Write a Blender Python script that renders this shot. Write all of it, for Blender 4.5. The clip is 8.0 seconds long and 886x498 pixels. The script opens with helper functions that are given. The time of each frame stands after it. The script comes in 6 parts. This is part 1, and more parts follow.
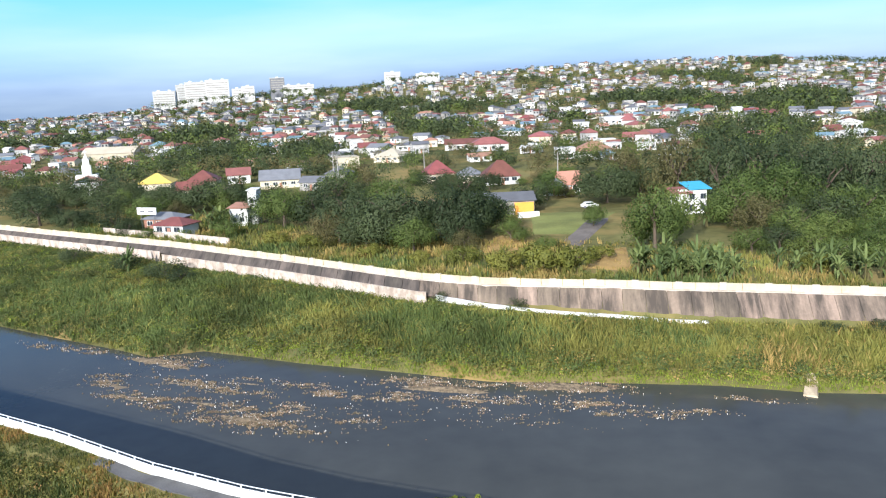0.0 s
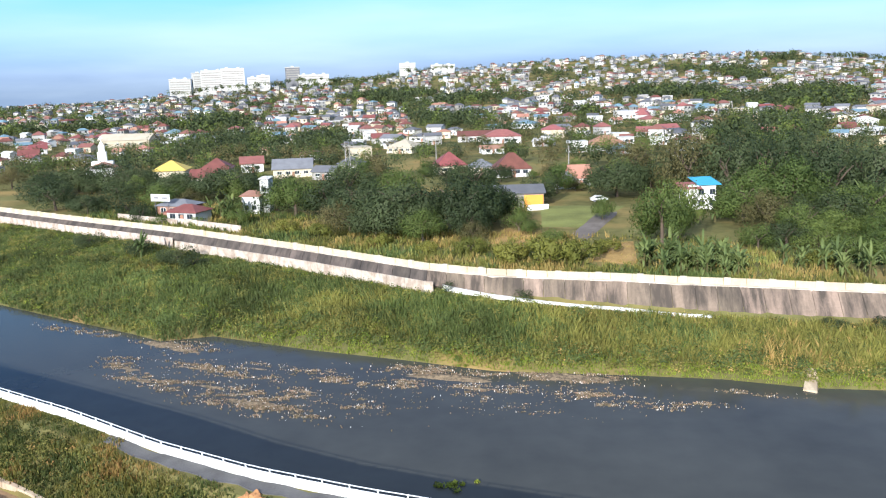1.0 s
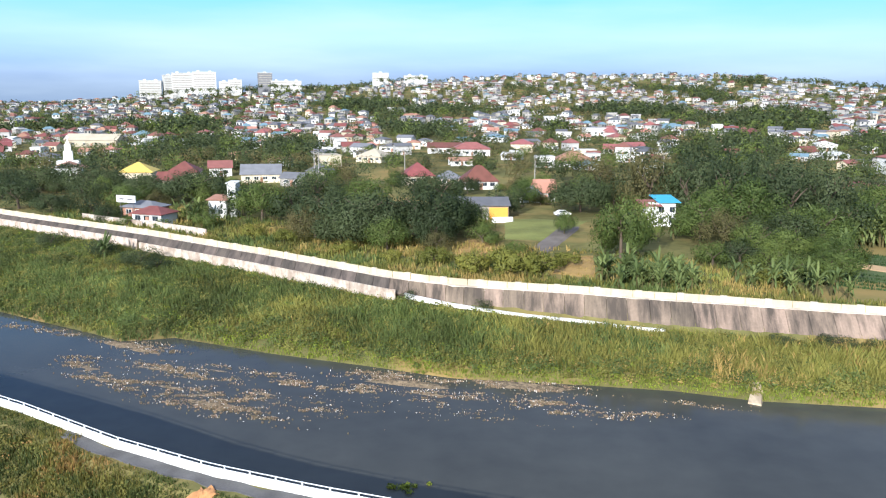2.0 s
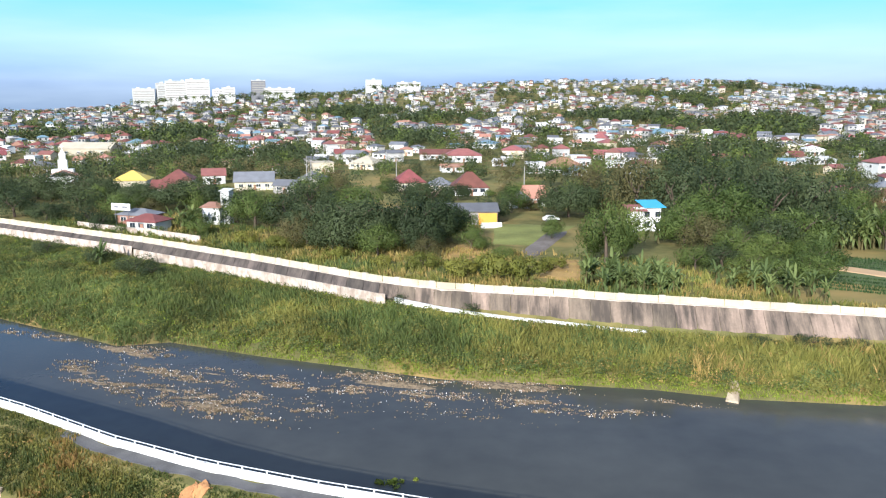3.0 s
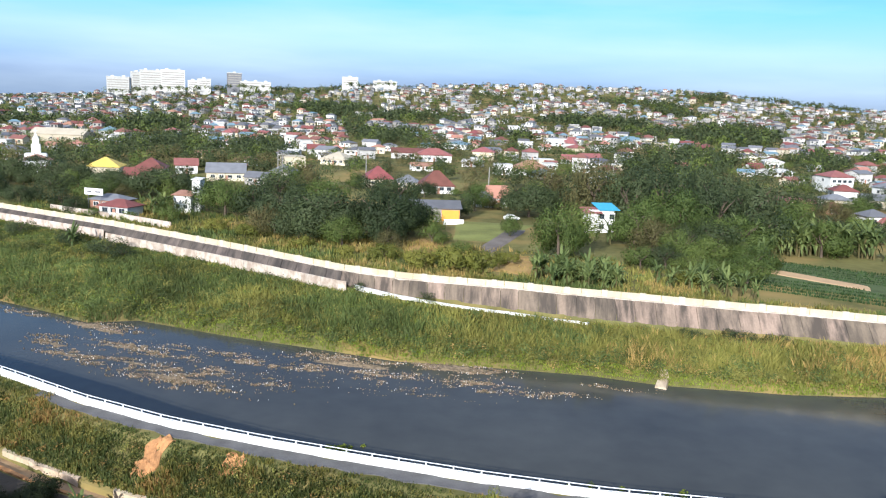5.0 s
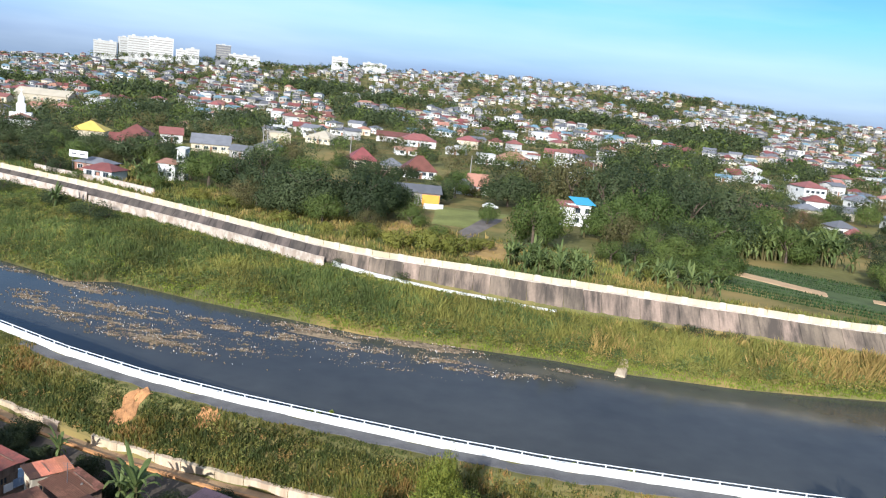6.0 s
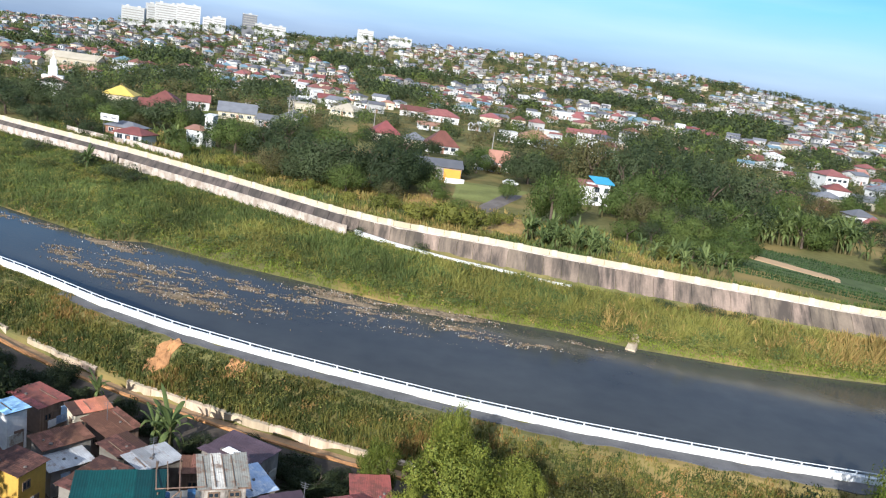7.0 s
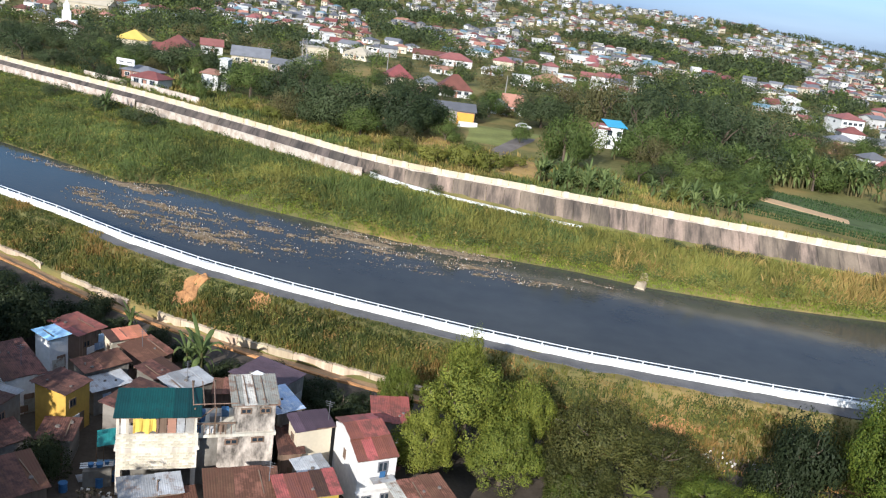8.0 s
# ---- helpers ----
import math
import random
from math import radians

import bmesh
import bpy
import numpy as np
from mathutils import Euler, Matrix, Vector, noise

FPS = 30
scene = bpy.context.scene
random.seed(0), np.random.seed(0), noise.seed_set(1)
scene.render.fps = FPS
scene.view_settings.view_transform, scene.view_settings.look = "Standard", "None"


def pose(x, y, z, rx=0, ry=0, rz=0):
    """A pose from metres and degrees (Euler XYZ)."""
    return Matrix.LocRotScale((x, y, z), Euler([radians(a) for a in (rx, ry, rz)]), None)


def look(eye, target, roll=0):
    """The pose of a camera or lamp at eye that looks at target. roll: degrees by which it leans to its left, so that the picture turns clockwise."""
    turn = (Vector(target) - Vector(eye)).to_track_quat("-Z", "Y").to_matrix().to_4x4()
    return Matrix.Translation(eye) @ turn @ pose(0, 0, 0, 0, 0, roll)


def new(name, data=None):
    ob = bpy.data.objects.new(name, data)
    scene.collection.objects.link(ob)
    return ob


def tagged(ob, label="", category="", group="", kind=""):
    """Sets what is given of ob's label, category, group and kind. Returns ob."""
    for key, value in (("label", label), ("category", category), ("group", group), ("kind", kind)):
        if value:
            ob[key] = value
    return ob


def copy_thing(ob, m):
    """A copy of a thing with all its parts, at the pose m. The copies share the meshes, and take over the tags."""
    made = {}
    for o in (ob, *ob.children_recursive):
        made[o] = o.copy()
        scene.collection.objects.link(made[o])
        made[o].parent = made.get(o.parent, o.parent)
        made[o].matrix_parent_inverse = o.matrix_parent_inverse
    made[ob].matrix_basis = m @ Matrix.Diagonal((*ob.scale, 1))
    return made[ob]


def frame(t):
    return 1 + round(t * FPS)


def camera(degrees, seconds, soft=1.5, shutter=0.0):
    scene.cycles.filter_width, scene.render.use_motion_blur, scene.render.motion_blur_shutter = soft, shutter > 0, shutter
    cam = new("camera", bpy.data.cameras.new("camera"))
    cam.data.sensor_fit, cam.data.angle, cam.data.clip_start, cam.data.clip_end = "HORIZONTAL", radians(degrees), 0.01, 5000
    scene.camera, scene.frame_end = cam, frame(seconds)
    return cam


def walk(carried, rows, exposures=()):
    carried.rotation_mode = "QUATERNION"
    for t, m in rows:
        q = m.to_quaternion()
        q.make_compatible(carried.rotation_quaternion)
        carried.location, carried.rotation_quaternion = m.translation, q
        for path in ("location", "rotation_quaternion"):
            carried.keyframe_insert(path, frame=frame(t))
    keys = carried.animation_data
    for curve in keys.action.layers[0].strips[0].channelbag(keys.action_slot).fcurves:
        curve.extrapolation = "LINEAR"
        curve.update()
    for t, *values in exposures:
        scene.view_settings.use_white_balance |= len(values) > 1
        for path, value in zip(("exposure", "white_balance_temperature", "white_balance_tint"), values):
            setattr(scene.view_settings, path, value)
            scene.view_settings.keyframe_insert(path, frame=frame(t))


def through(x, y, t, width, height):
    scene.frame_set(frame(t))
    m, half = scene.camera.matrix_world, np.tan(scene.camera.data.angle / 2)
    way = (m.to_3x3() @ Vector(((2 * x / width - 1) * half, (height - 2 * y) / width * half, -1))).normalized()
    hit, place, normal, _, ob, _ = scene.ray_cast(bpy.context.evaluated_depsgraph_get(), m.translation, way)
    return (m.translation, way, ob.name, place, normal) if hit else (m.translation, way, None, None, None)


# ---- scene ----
# camera -------------------------------------------------------------------
cam = camera(57.0, 8.0, 1.2)


def drone(x, y, z, yaw, pitch, roll):
    """Pose from a place, a heading to the left of +y, an upward tilt and a lean, in degrees."""
    return pose(x, y, z, 0, 0, yaw) @ pose(0, 0, 0, 90 + pitch, 0, 0) @ pose(0, 0, 0, 0, 0, roll)


PATH = [
    (0, -6.14, 17.39, 38.22, 3.77, -10.98, -2.48),
    (0.5, -5.71, 16.69, 38.29, 4.66, -11.35, -2.56),
    (1, -5.21, 15.89, 38.33, 4.70, -11.53, -1.70),
    (1.5, -4.69, 14.89, 38.38, 3.13, -11.65, 0.26),
    (2, -4.14, 13.63, 38.46, 2.44, -10.78, 0.38),
    (3.5, -2.24, 8.32, 39.03, 1.92, -10.34, 0.21),
    (4, -1.43, 6.21, 39.03, 0.30, -11.15, 4.26),
    (5.5, 0.00, 0.01, 39.04, 0.00, -9.99, 1.72),
    (6, 0.17, -2.15, 38.99, -1.46, -11.06, 6.24),
    (6.5, 0.17, -4.15, 38.88, -1.70, -10.58, 5.94),
    (7, 0.02, -5.86, 38.79, -0.36, -12.81, 8.07),
    (7.5, -0.03, -7.48, 38.68, 0.78, -15.82, 8.17),
    (8, -0.07, -9.14, 38.60, 0.01, -16.64, 7.94),
]
walk(cam, [(t, drone(*row)) for t, *row in PATH], [(0.0, 0.54, 5450, 10), (4.0, 0.56, 5450, 10), (5.4, 0.42, 5450, 10), (6.5, 0.40, 5450, 10), (8.0, 0.31, 5500, 10)])

# light --------------------------------------------------------------------
SUN_ELEVATION = 24.0
SHADE_X, SHADE_Y = 0.29, 0.957          # the way in which shadows fall over the ground
sky_world = bpy.data.worlds.new("sky")
scene.world = sky_world
sky_world.use_nodes = True
wn = sky_world.node_tree.nodes
sky = wn.new("ShaderNodeTexSky")
sky.sky_type, sky.sun_disc = "NISHITA", False
sky.sun_elevation = radians(SUN_ELEVATION)
sky.sun_rotation = math.atan2(-SHADE_X, -SHADE_Y)
sky.altitude, sky.air_density, sky.dust_density, sky.ozone_density = 60, 1.0, 0.3, 3.0
wn["Background"].inputs["Strength"].default_value = 0.095
# the hazy tropical morning: lavender at the horizon, a pale band, clear cyan blue above
sky_co, sky_split, sky_ramp, sky_mix = (wn.new("ShaderNode" + k) for k in ("TexCoord", "SeparateXYZ", "ValToRGB", "Mix"))
for k, (at, col) in enumerate(((0.0, (0.21, 0.30, 0.46)), (0.02, (0.25, 0.35, 0.56)), (0.065, (0.47, 0.69, 0.86)), (0.11, (0.27, 0.66, 0.92)), (0.18, (0.12, 0.38, 0.66)), (0.30, (0.036, 0.135, 0.34)), (1.0, (0.018, 0.07, 0.20)))):
    stop = sky_ramp.color_ramp.elements[k] if k < 1 else sky_ramp.color_ramp.elements.new(at)
    stop.position, stop.color = at, (*col, 1)
sky_ramp.color_ramp.elements.remove(sky_ramp.color_ramp.elements[-1]) if len(sky_ramp.color_ramp.elements) > 7 else None
sky_gain = wn.new("ShaderNodeVectorMath")
sky_gain.operation = "SCALE"
sky_gain.inputs["Scale"].default_value = 9.6
wl = sky_world.node_tree.links
wl.new(sky_co.outputs["Generated"], sky_split.inputs[0])
wl.new(sky_split.outputs["Z"], sky_ramp.inputs["Fac"])
wl.new(sky_ramp.outputs["Color"], sky_gain.inputs[0])
sky_mix.data_type = "RGBA"
sky_mix.inputs["Factor"].default_value = 0.8
wl.new(sky.outputs["Color"], sky_mix.inputs["A"])
# thin wisps of high cloud
veil_map, veil, veil_range, veil_mix = (wn.new("ShaderNode" + k) for k in ("Mapping", "TexNoise", "MapRange", "Mix"))
veil_map.inputs["Scale"].default_value = (1.3, 1.3, 9.0)
veil_map.inputs["Rotation"].default_value = (0.10, 0.05, 0.0)
veil.inputs["Scale"].default_value, veil.inputs["Detail"].default_value = 1.6, 6
veil_range.inputs["From Min"].default_value, veil_range.inputs["From Max"].default_value = 0.42, 0.72
veil_range.inputs["To Max"].default_value = 0.6
veil_mix.data_type = "RGBA"
veil_mix.inputs["B"].default_value = (7.2, 8.2, 8.9, 1)
wl.new(sky_co.outputs["Generated"], veil_map.inputs[0])
wl.new(veil_map.outputs[0], veil.inputs["Vector"])
wl.new(veil.outputs["Fac"], veil_range.inputs["Value"])
veil_fade, veil_part = wn.new("ShaderNodeMapRange"), wn.new("ShaderNodeMath")
veil_fade.inputs["From Min"].default_value, veil_fade.inputs["From Max"].default_value = 0.28, 0.12
veil_part.operation = "MULTIPLY"
wl.new(sky_split.outputs["Z"], veil_fade.inputs["Value"])
wl.new(veil_range.outputs["Result"], veil_part.inputs[0])
wl.new(veil_fade.outputs["Result"], veil_part.inputs[1])
wl.new(veil_part.outputs[0], veil_mix.inputs["Factor"])
wl.new(sky_gain.outputs[0], veil_mix.inputs["A"])
wl.new(veil_mix.outputs["Result"], sky_mix.inputs["B"])
wl.new(sky_mix.outputs["Result"], wn["Background"].inputs["Color"])

sun = new("sun", bpy.data.lights.new("sun", "SUN"))
sun.data.energy, sun.data.angle, sun.data.color = 5.9, radians(0.6), (1.0, 0.89, 0.73)
ce = math.cos(radians(SUN_ELEVATION))
sun.matrix_world = look((0, 0, 200), (SHADE_X * ce, SHADE_Y * ce, 200 - math.sin(radians(SUN_ELEVATION))))

# materials ----------------------------------------------------------------


def material(name, color, rough=0.8, vary=0.25, scale=0.5, fine=6.0, bump=0.0, metal=0.0, dark=None, island=0.0, spec=0.3, obj=0.0):
    """Noise at two scales over a base colour, with fine relief. island and obj vary pieces and copies."""
    m = bpy.data.materials.new(name)
    m.use_nodes = True
    n, l = m.node_tree.nodes, m.node_tree.links
    b = n["Principled BSDF"]
    b.inputs["Roughness"].default_value, b.inputs["Metallic"].default_value = rough, metal
    b.inputs["Specular IOR Level"].default_value = spec
    tc = n.new("ShaderNodeTexCoord")
    big, small = n.new("ShaderNodeTexNoise"), n.new("ShaderNodeTexNoise")
    big.inputs["Scale"].default_value, small.inputs["Scale"].default_value = scale, fine
    big.inputs["Detail"].default_value, small.inputs["Detail"].default_value = 5, 4
    for q in (big, small):
        l.new(tc.outputs["Object"], q.inputs["Vector"])
    mix = n.new("ShaderNodeMix")
    mix.data_type = "RGBA"
    low = dark or tuple(c * (1 - vary) for c in color)
    high = tuple(min(1, c * (1 + vary * 0.6)) for c in color)
    mix.inputs["A"].default_value, mix.inputs["B"].default_value = (*low, 1), (*high, 1)
    ramp = n.new("ShaderNodeMapRange")
    ramp.inputs["From Min"].default_value, ramp.inputs["From Max"].default_value = 0.3, 0.7
    add = n.new("ShaderNodeMath")
    add.operation = "MULTIPLY_ADD"
    l.new(small.outputs["Fac"], add.inputs[0])
    add.inputs[1].default_value = 0.4
    half = n.new("ShaderNodeMath")
    half.operation = "MULTIPLY_ADD"
    l.new(big.outputs["Fac"], half.inputs[0])
    half.inputs[1].default_value, half.inputs[2].default_value = 0.8, -0.1
    l.new(half.outputs[0], add.inputs[2])
    l.new(add.outputs[0], ramp.inputs["Value"])
    l.new(ramp.outputs["Result"], mix.inputs["Factor"])
    out = mix.outputs["Result"]
    for amount, kind in ((island, 0), (obj, 1)):
        if amount:
            if kind == 0:
                rnd = n.new("ShaderNodeNewGeometry").outputs["Random Per Island"]
            else:
                rnd = n.new("ShaderNodeObjectInfo").outputs["Random"]
            span = n.new("ShaderNodeMapRange")
            span.inputs["To Min"].default_value, span.inputs["To Max"].default_value = 1 - amount, 1 + amount
            l.new(rnd, span.inputs["Value"])
            hsv = n.new("ShaderNodeHueSaturation")
            l.new(span.outputs["Result"], hsv.inputs["Value"])
            hue = n.new("ShaderNodeMapRange")
            hue.inputs["To Min"].default_value, hue.inputs["To Max"].default_value = 0.5 + (0.012 if kind else amount * 0.06), 0.5 - (0.012 if kind else amount * 0.06)
            l.new(rnd, hue.inputs["Value"])
            l.new(hue.outputs["Result"], hsv.inputs["Hue"])
            l.new(out, hsv.inputs["Color"])
            out = hsv.outputs["Color"]
    l.new(out, b.inputs["Base Color"])
    if bump:
        bp = n.new("ShaderNodeBump")
        bp.inputs["Strength"].default_value, bp.inputs["Distance"].default_value = bump, 0.05
        l.new(small.outputs["Fac"], bp.inputs["Height"])
        l.new(bp.outputs["Normal"], b.inputs["Normal"])
    return m


def leafy(name, color, vary=0.3, island=0.16, through=0.35, scale=0.3):
    m = material(name, color, 0.6, vary, scale, 3.0, island=island, spec=0.2, obj=0.26)
    n, l = m.node_tree.nodes, m.node_tree.links
    b = n["Principled BSDF"]
    tr = n.new("ShaderNodeBsdfTranslucent")
    l.new(b.inputs["Base Color"].links[0].from_socket, tr.inputs["Color"])
    mx = n.new("ShaderNodeMixShader")
    mx.inputs["Fac"].default_value = through
    l.new(b.outputs[0], mx.inputs[1])
    l.new(tr.outputs[0], mx.inputs[2])
    l.new(mx.outputs[0], n["Material Output"].inputs["Surface"])
    return m


M = {
    "oldwhite": material("faded_white_paint", (0.50, 0.48, 0.46), 0.75, 0.25, 0.2, 5, obj=0.2, island=0.3),
    "white": material("white_paint", (0.70, 0.69, 0.66), 0.7, 0.10, 0.4, 5),
    "parapet": material("whitewashed_concrete", (0.80, 0.79, 0.76), 0.8, 0.08, 0.5, 4, 0.1),
    "cream": material("cream_paint", (0.62, 0.54, 0.40), 0.75, 0.12, 0.4, 5),
    "grey": material("bare_render", (0.33, 0.31, 0.28), 0.85, 0.3, 0.5, 6, 0.2),
    "brick": material("red_brown_render", (0.36, 0.19, 0.13), 0.85, 0.2, 0.6, 6),
    "tan": material("tan_sheeting", (0.46, 0.40, 0.30), 0.7, 0.15, 0.2, 4),
    "yellow": material("yellow_roof_paint", (0.62, 0.46, 0.10), 0.6, 0.15, 0.4, 5),
    "maroon": material("maroon_roof_paint", (0.19, 0.066, 0.055), 0.6, 0.25, 0.4, 5, obj=0.2),
    "red": material("red_roof_paint", (0.25, 0.098, 0.082), 0.55, 0.2, 0.4, 5, obj=0.2),
    "salmon": material("salmon_roof_paint", (0.40, 0.20, 0.14), 0.6, 0.15, 0.4, 5, obj=0.15),
    "slate": material("grey_metal_roof", (0.17, 0.17, 0.18), 0.55, 0.2, 0.4, 5, metal=0.1, obj=0.25),
    "chalk": material("pale_roof", (0.56, 0.55, 0.52), 0.7, 0.2, 0.4, 5, obj=0.15),
    "teal": material("blue_grey_roof", (0.17, 0.26, 0.31), 0.55, 0.2, 0.4, 5),
    "orange": material("orange_wall_paint", (0.80, 0.36, 0.06), 0.7, 0.1, 0.5, 5),
    "glass": material("window_glass", (0.03, 0.04, 0.05), 0.15, 0.2, 1.0, 5, spec=0.6),
    "dirt": material("orange_earth", (0.50, 0.25, 0.10), 0.95, 0.45, 0.4, 3, 0.4),
    "pad": material("weathered_pad_concrete", (0.165, 0.14, 0.12), 0.95, 0.3, 0.3, 3, 0.3),
    "gravel": material("grey_gravel", (0.125, 0.12, 0.118), 0.95, 0.35, 0.5, 9, 0.4),
    "bark": material("bark", (0.12, 0.09, 0.065), 0.9, 0.3, 1, 8, 0.4),
    "leaf": leafy("dark_leaves", (0.066, 0.088, 0.036)),
    "leaf_mid": leafy("mid_green_leaves", (0.122, 0.162, 0.040)),
    "leaf_light": leafy("fresh_green_leaves", (0.20, 0.205, 0.04)),
    "leaf_dry": leafy("olive_brown_leaves", (0.135, 0.122, 0.048)),
    "banana": leafy("banana_leaves", (0.150, 0.190, 0.060)),
    "rail": material("white_metal_rail", (0.75, 0.76, 0.77), 0.45, 0.08, 1, 8),
}

# mesh building ------------------------------------------------------------


class Shape:
    """Collects faces, and makes one mesh of them."""

    def __init__(self):
        self.v, self.f, self.m = [], [], []

    def face(self, pts, mat=0):
        k = len(self.v)
        self.v.extend(pts)
        self.f.append(tuple(range(k, k + len(pts))))
        self.m.append(mat)

    def solid(self, bottom, top, mat=0):
        """A closed body between two rings with as many corners."""
        k, n = len(self.v), len(bottom)
        self.v.extend(bottom)
        self.v.extend(top)
        self.f.append(tuple(range(k + n - 1, k - 1, -1)))
        self.f.append(tuple(range(k + n, k + 2 * n)))
        for i in range(n):
            j = (i + 1) % n
            self.f.append((k + i, k + j, k + n + j, k + n + i))
        self.m.extend([mat] * (n + 2))

    def box(self, x0, y0, z0, x1, y1, z1, mat=0):
        self.solid([(x0, y0, z0), (x1, y0, z0), (x1, y1, z0), (x0, y1, z0)],
                   [(x0, y0, z1), (x1, y0, z1), (x1, y1, z1), (x0, y1, z1)], mat)

    def rod(self, a, b, r0, r1=None, n=6, mat=0):
        a, b = Vector(a), Vector(b)
        r1 = r0 if r1 is None else r1
        w = (b - a).normalized()
        u = w.cross((0, 0, 1) if abs(w.z) < 0.9 else (1, 0, 0)).normalized()
        q = w.cross(u)
        ring = [(math.cos(2 * math.pi * i / n), math.sin(2 * math.pi * i / n)) for i in range(n)]
        self.solid([tuple(a + (u * c + q * s) * r0) for c, s in ring], [tuple(b + (u * c + q * s) * r1) for c, s in ring], mat)

    def mesh(self, name, mats):
        me = bpy.data.meshes.new(name)
        me.from_pydata(self.v, [], self.f)
        for mt in mats:
            me.materials.append(mt)
        if len(mats) > 1:
            me.polygons.foreach_set("material_index", self.m)
        return me


def part(name, shape, mat, parent=None, label="", at=None):
    """One mesh object from a Shape or a mesh, under a thing."""
    mats = mat if isinstance(mat, (list, tuple)) else [mat]
    me = shape.mesh(name, mats) if isinstance(shape, Shape) else shape
    if not me.materials:
        me.materials.append(mats[0])
    ob = new(name, me)
    ob.parent = parent
    if at is not None:
        ob.matrix_basis = at
    if label:
        ob["label"] = label
    return ob


def soft_mesh(ob):
    ob.data.polygons.foreach_set("use_smooth", [True] * len(ob.data.polygons))
    return ob


def curve(knots):
    xs, ys = zip(*knots)
    return lambda x: float(np.interp(x, xs, ys))


# the plan -----------------------------------------------------------------
# lines that run along the river, as y over x
near_wall = curve([(-400, 235), (-200, 155), (-120, 122), (-80, 103.5), (-60, 93.4), (-48, 87.2), (-36, 80.1), (-26, 75.4), (-16, 71.9), (-6, 69),
                   (4, 66.4), (14, 64.4), (24, 63.2), (34, 62.2), (46, 61.6), (80, 63), (200, 72), (400, 95)])
shore = curve([(-400, 300), (-200, 205), (-110, 162), (-81, 145.9), (-66, 138), (-59.5, 134), (-52, 136.6), (-35, 129.7), (-20, 125), (-7, 120.4),
               (10.4, 118.9), (22, 117.4), (32, 114.4), (50, 112.7), (64, 113.3), (100, 116), (200, 125), (400, 147)])
cap = curve([(-400, 370), (-200, 258), (-115, 208), (-76.6, 186.6), (-45, 166.2), (-19.2, 148.2), (-8.3, 143.3), (1.8, 140.9), (11.7, 139.2), (21, 136.4),
             (30.6, 134.6), (39.3, 132.4), (48, 130.4), (56.6, 128.8), (70, 125.4), (100, 124), (200, 132), (400, 155)])
base_run = curve([(-80, 2.1), (-77, 2.1), (-73, 3.2), (-60, 3.2), (-19, 3.2), (-15, 1.9), (-2, 2.5), (5, 2.7), (19, 3.2), (39, 4.0), (72, 4.1)])
base_z = curve([(-120, 7.0), (-77, 7.0), (-73, 6.6), (-60, 6.6), (-19, 6.6), (-15, 5.6), (-2, 4.7), (5, 4.3), (19, 3.9), (39, 4.1), (57, 4.4), (72, 4.6)])
bank_z = curve([(-120, 5.2), (-90, 5.0), (-76, 4.7), (-62, 4.7), (-42, 4.7), (-17, 4.7), (-14, 5.0), (-2, 4.6), (5, 4.2), (19, 3.8), (39, 4.0), (57, 4.3), (72, 4.5)])
ridge_angle = curve([(-70, -1.3), (-34, -0.9), (-28.4, -0.85), (-22.3, -0.45), (-15, 0.05), (-7.5, 0.62), (0, 1.0), (8, 1.18), (18, 1.15),
                     (20.4, 0.8), (24, 0.45), (28, 0.3), (70, 0.2)])
CAP_Z, PATH_Z, PLAIN_Z, RIDGE_R = 7.8, 7.35, 8.0, 1300.0


def land(x, y):
    """Height of the land behind the far wall."""
    r = math.hypot(x, y)
    if r < 460:
        return PLAIN_Z + 0.25 * noise.noise((x * 0.05, y * 0.05, 3.0))
    top = 39 + RIDGE_R * math.tan(radians(ridge_angle(math.degrees(math.atan2(x, max(y, 1))))))
    s = min((r - 460) / (RIDGE_R - 460), 1.0)
    z = PLAIN_Z + (max(top, 10) - PLAIN_Z) * (0.35 * s + 0.65 * s * s)
    z += 4 * s * noise.noise((x * 0.006, y * 0.006, 7.0))
    if r > RIDGE_R:
        z -= (r - RIDGE_R) * 0.035
    return max(z, -70.0)


def bank(x, y):
    """Height of the grassy bank between shore and wall."""
    a, b = shore(x), cap(x) - base_run(x)
    s = min(max((y - a) / (b - a), 0), 1)
    return bank_z(x) * (0.9 * s ** 0.7 + 0.1 * s) + 0.35 * math.sin(math.pi * s) * noise.noise((x * 0.15, y * 0.15, 1.0))


def near_ground(x, y):
    """Height of the land on the near side, from the village to the riverside path."""
    o = y - near_wall(x)
    z = float(np.interp(o, [-60, -40, -14, -11.2, -9.4, -7, -4.5, -2.6, 0], [3.4, 4.0, 4.6, 4.7, 5.0, 5.7, 6.5, PATH_Z, PATH_Z]))
    if o < -2.7:
        z += 0.18 * noise.noise((x * 0.4, y * 0.4, 5.0)) * min(1, (-2.7 - o))
    return z


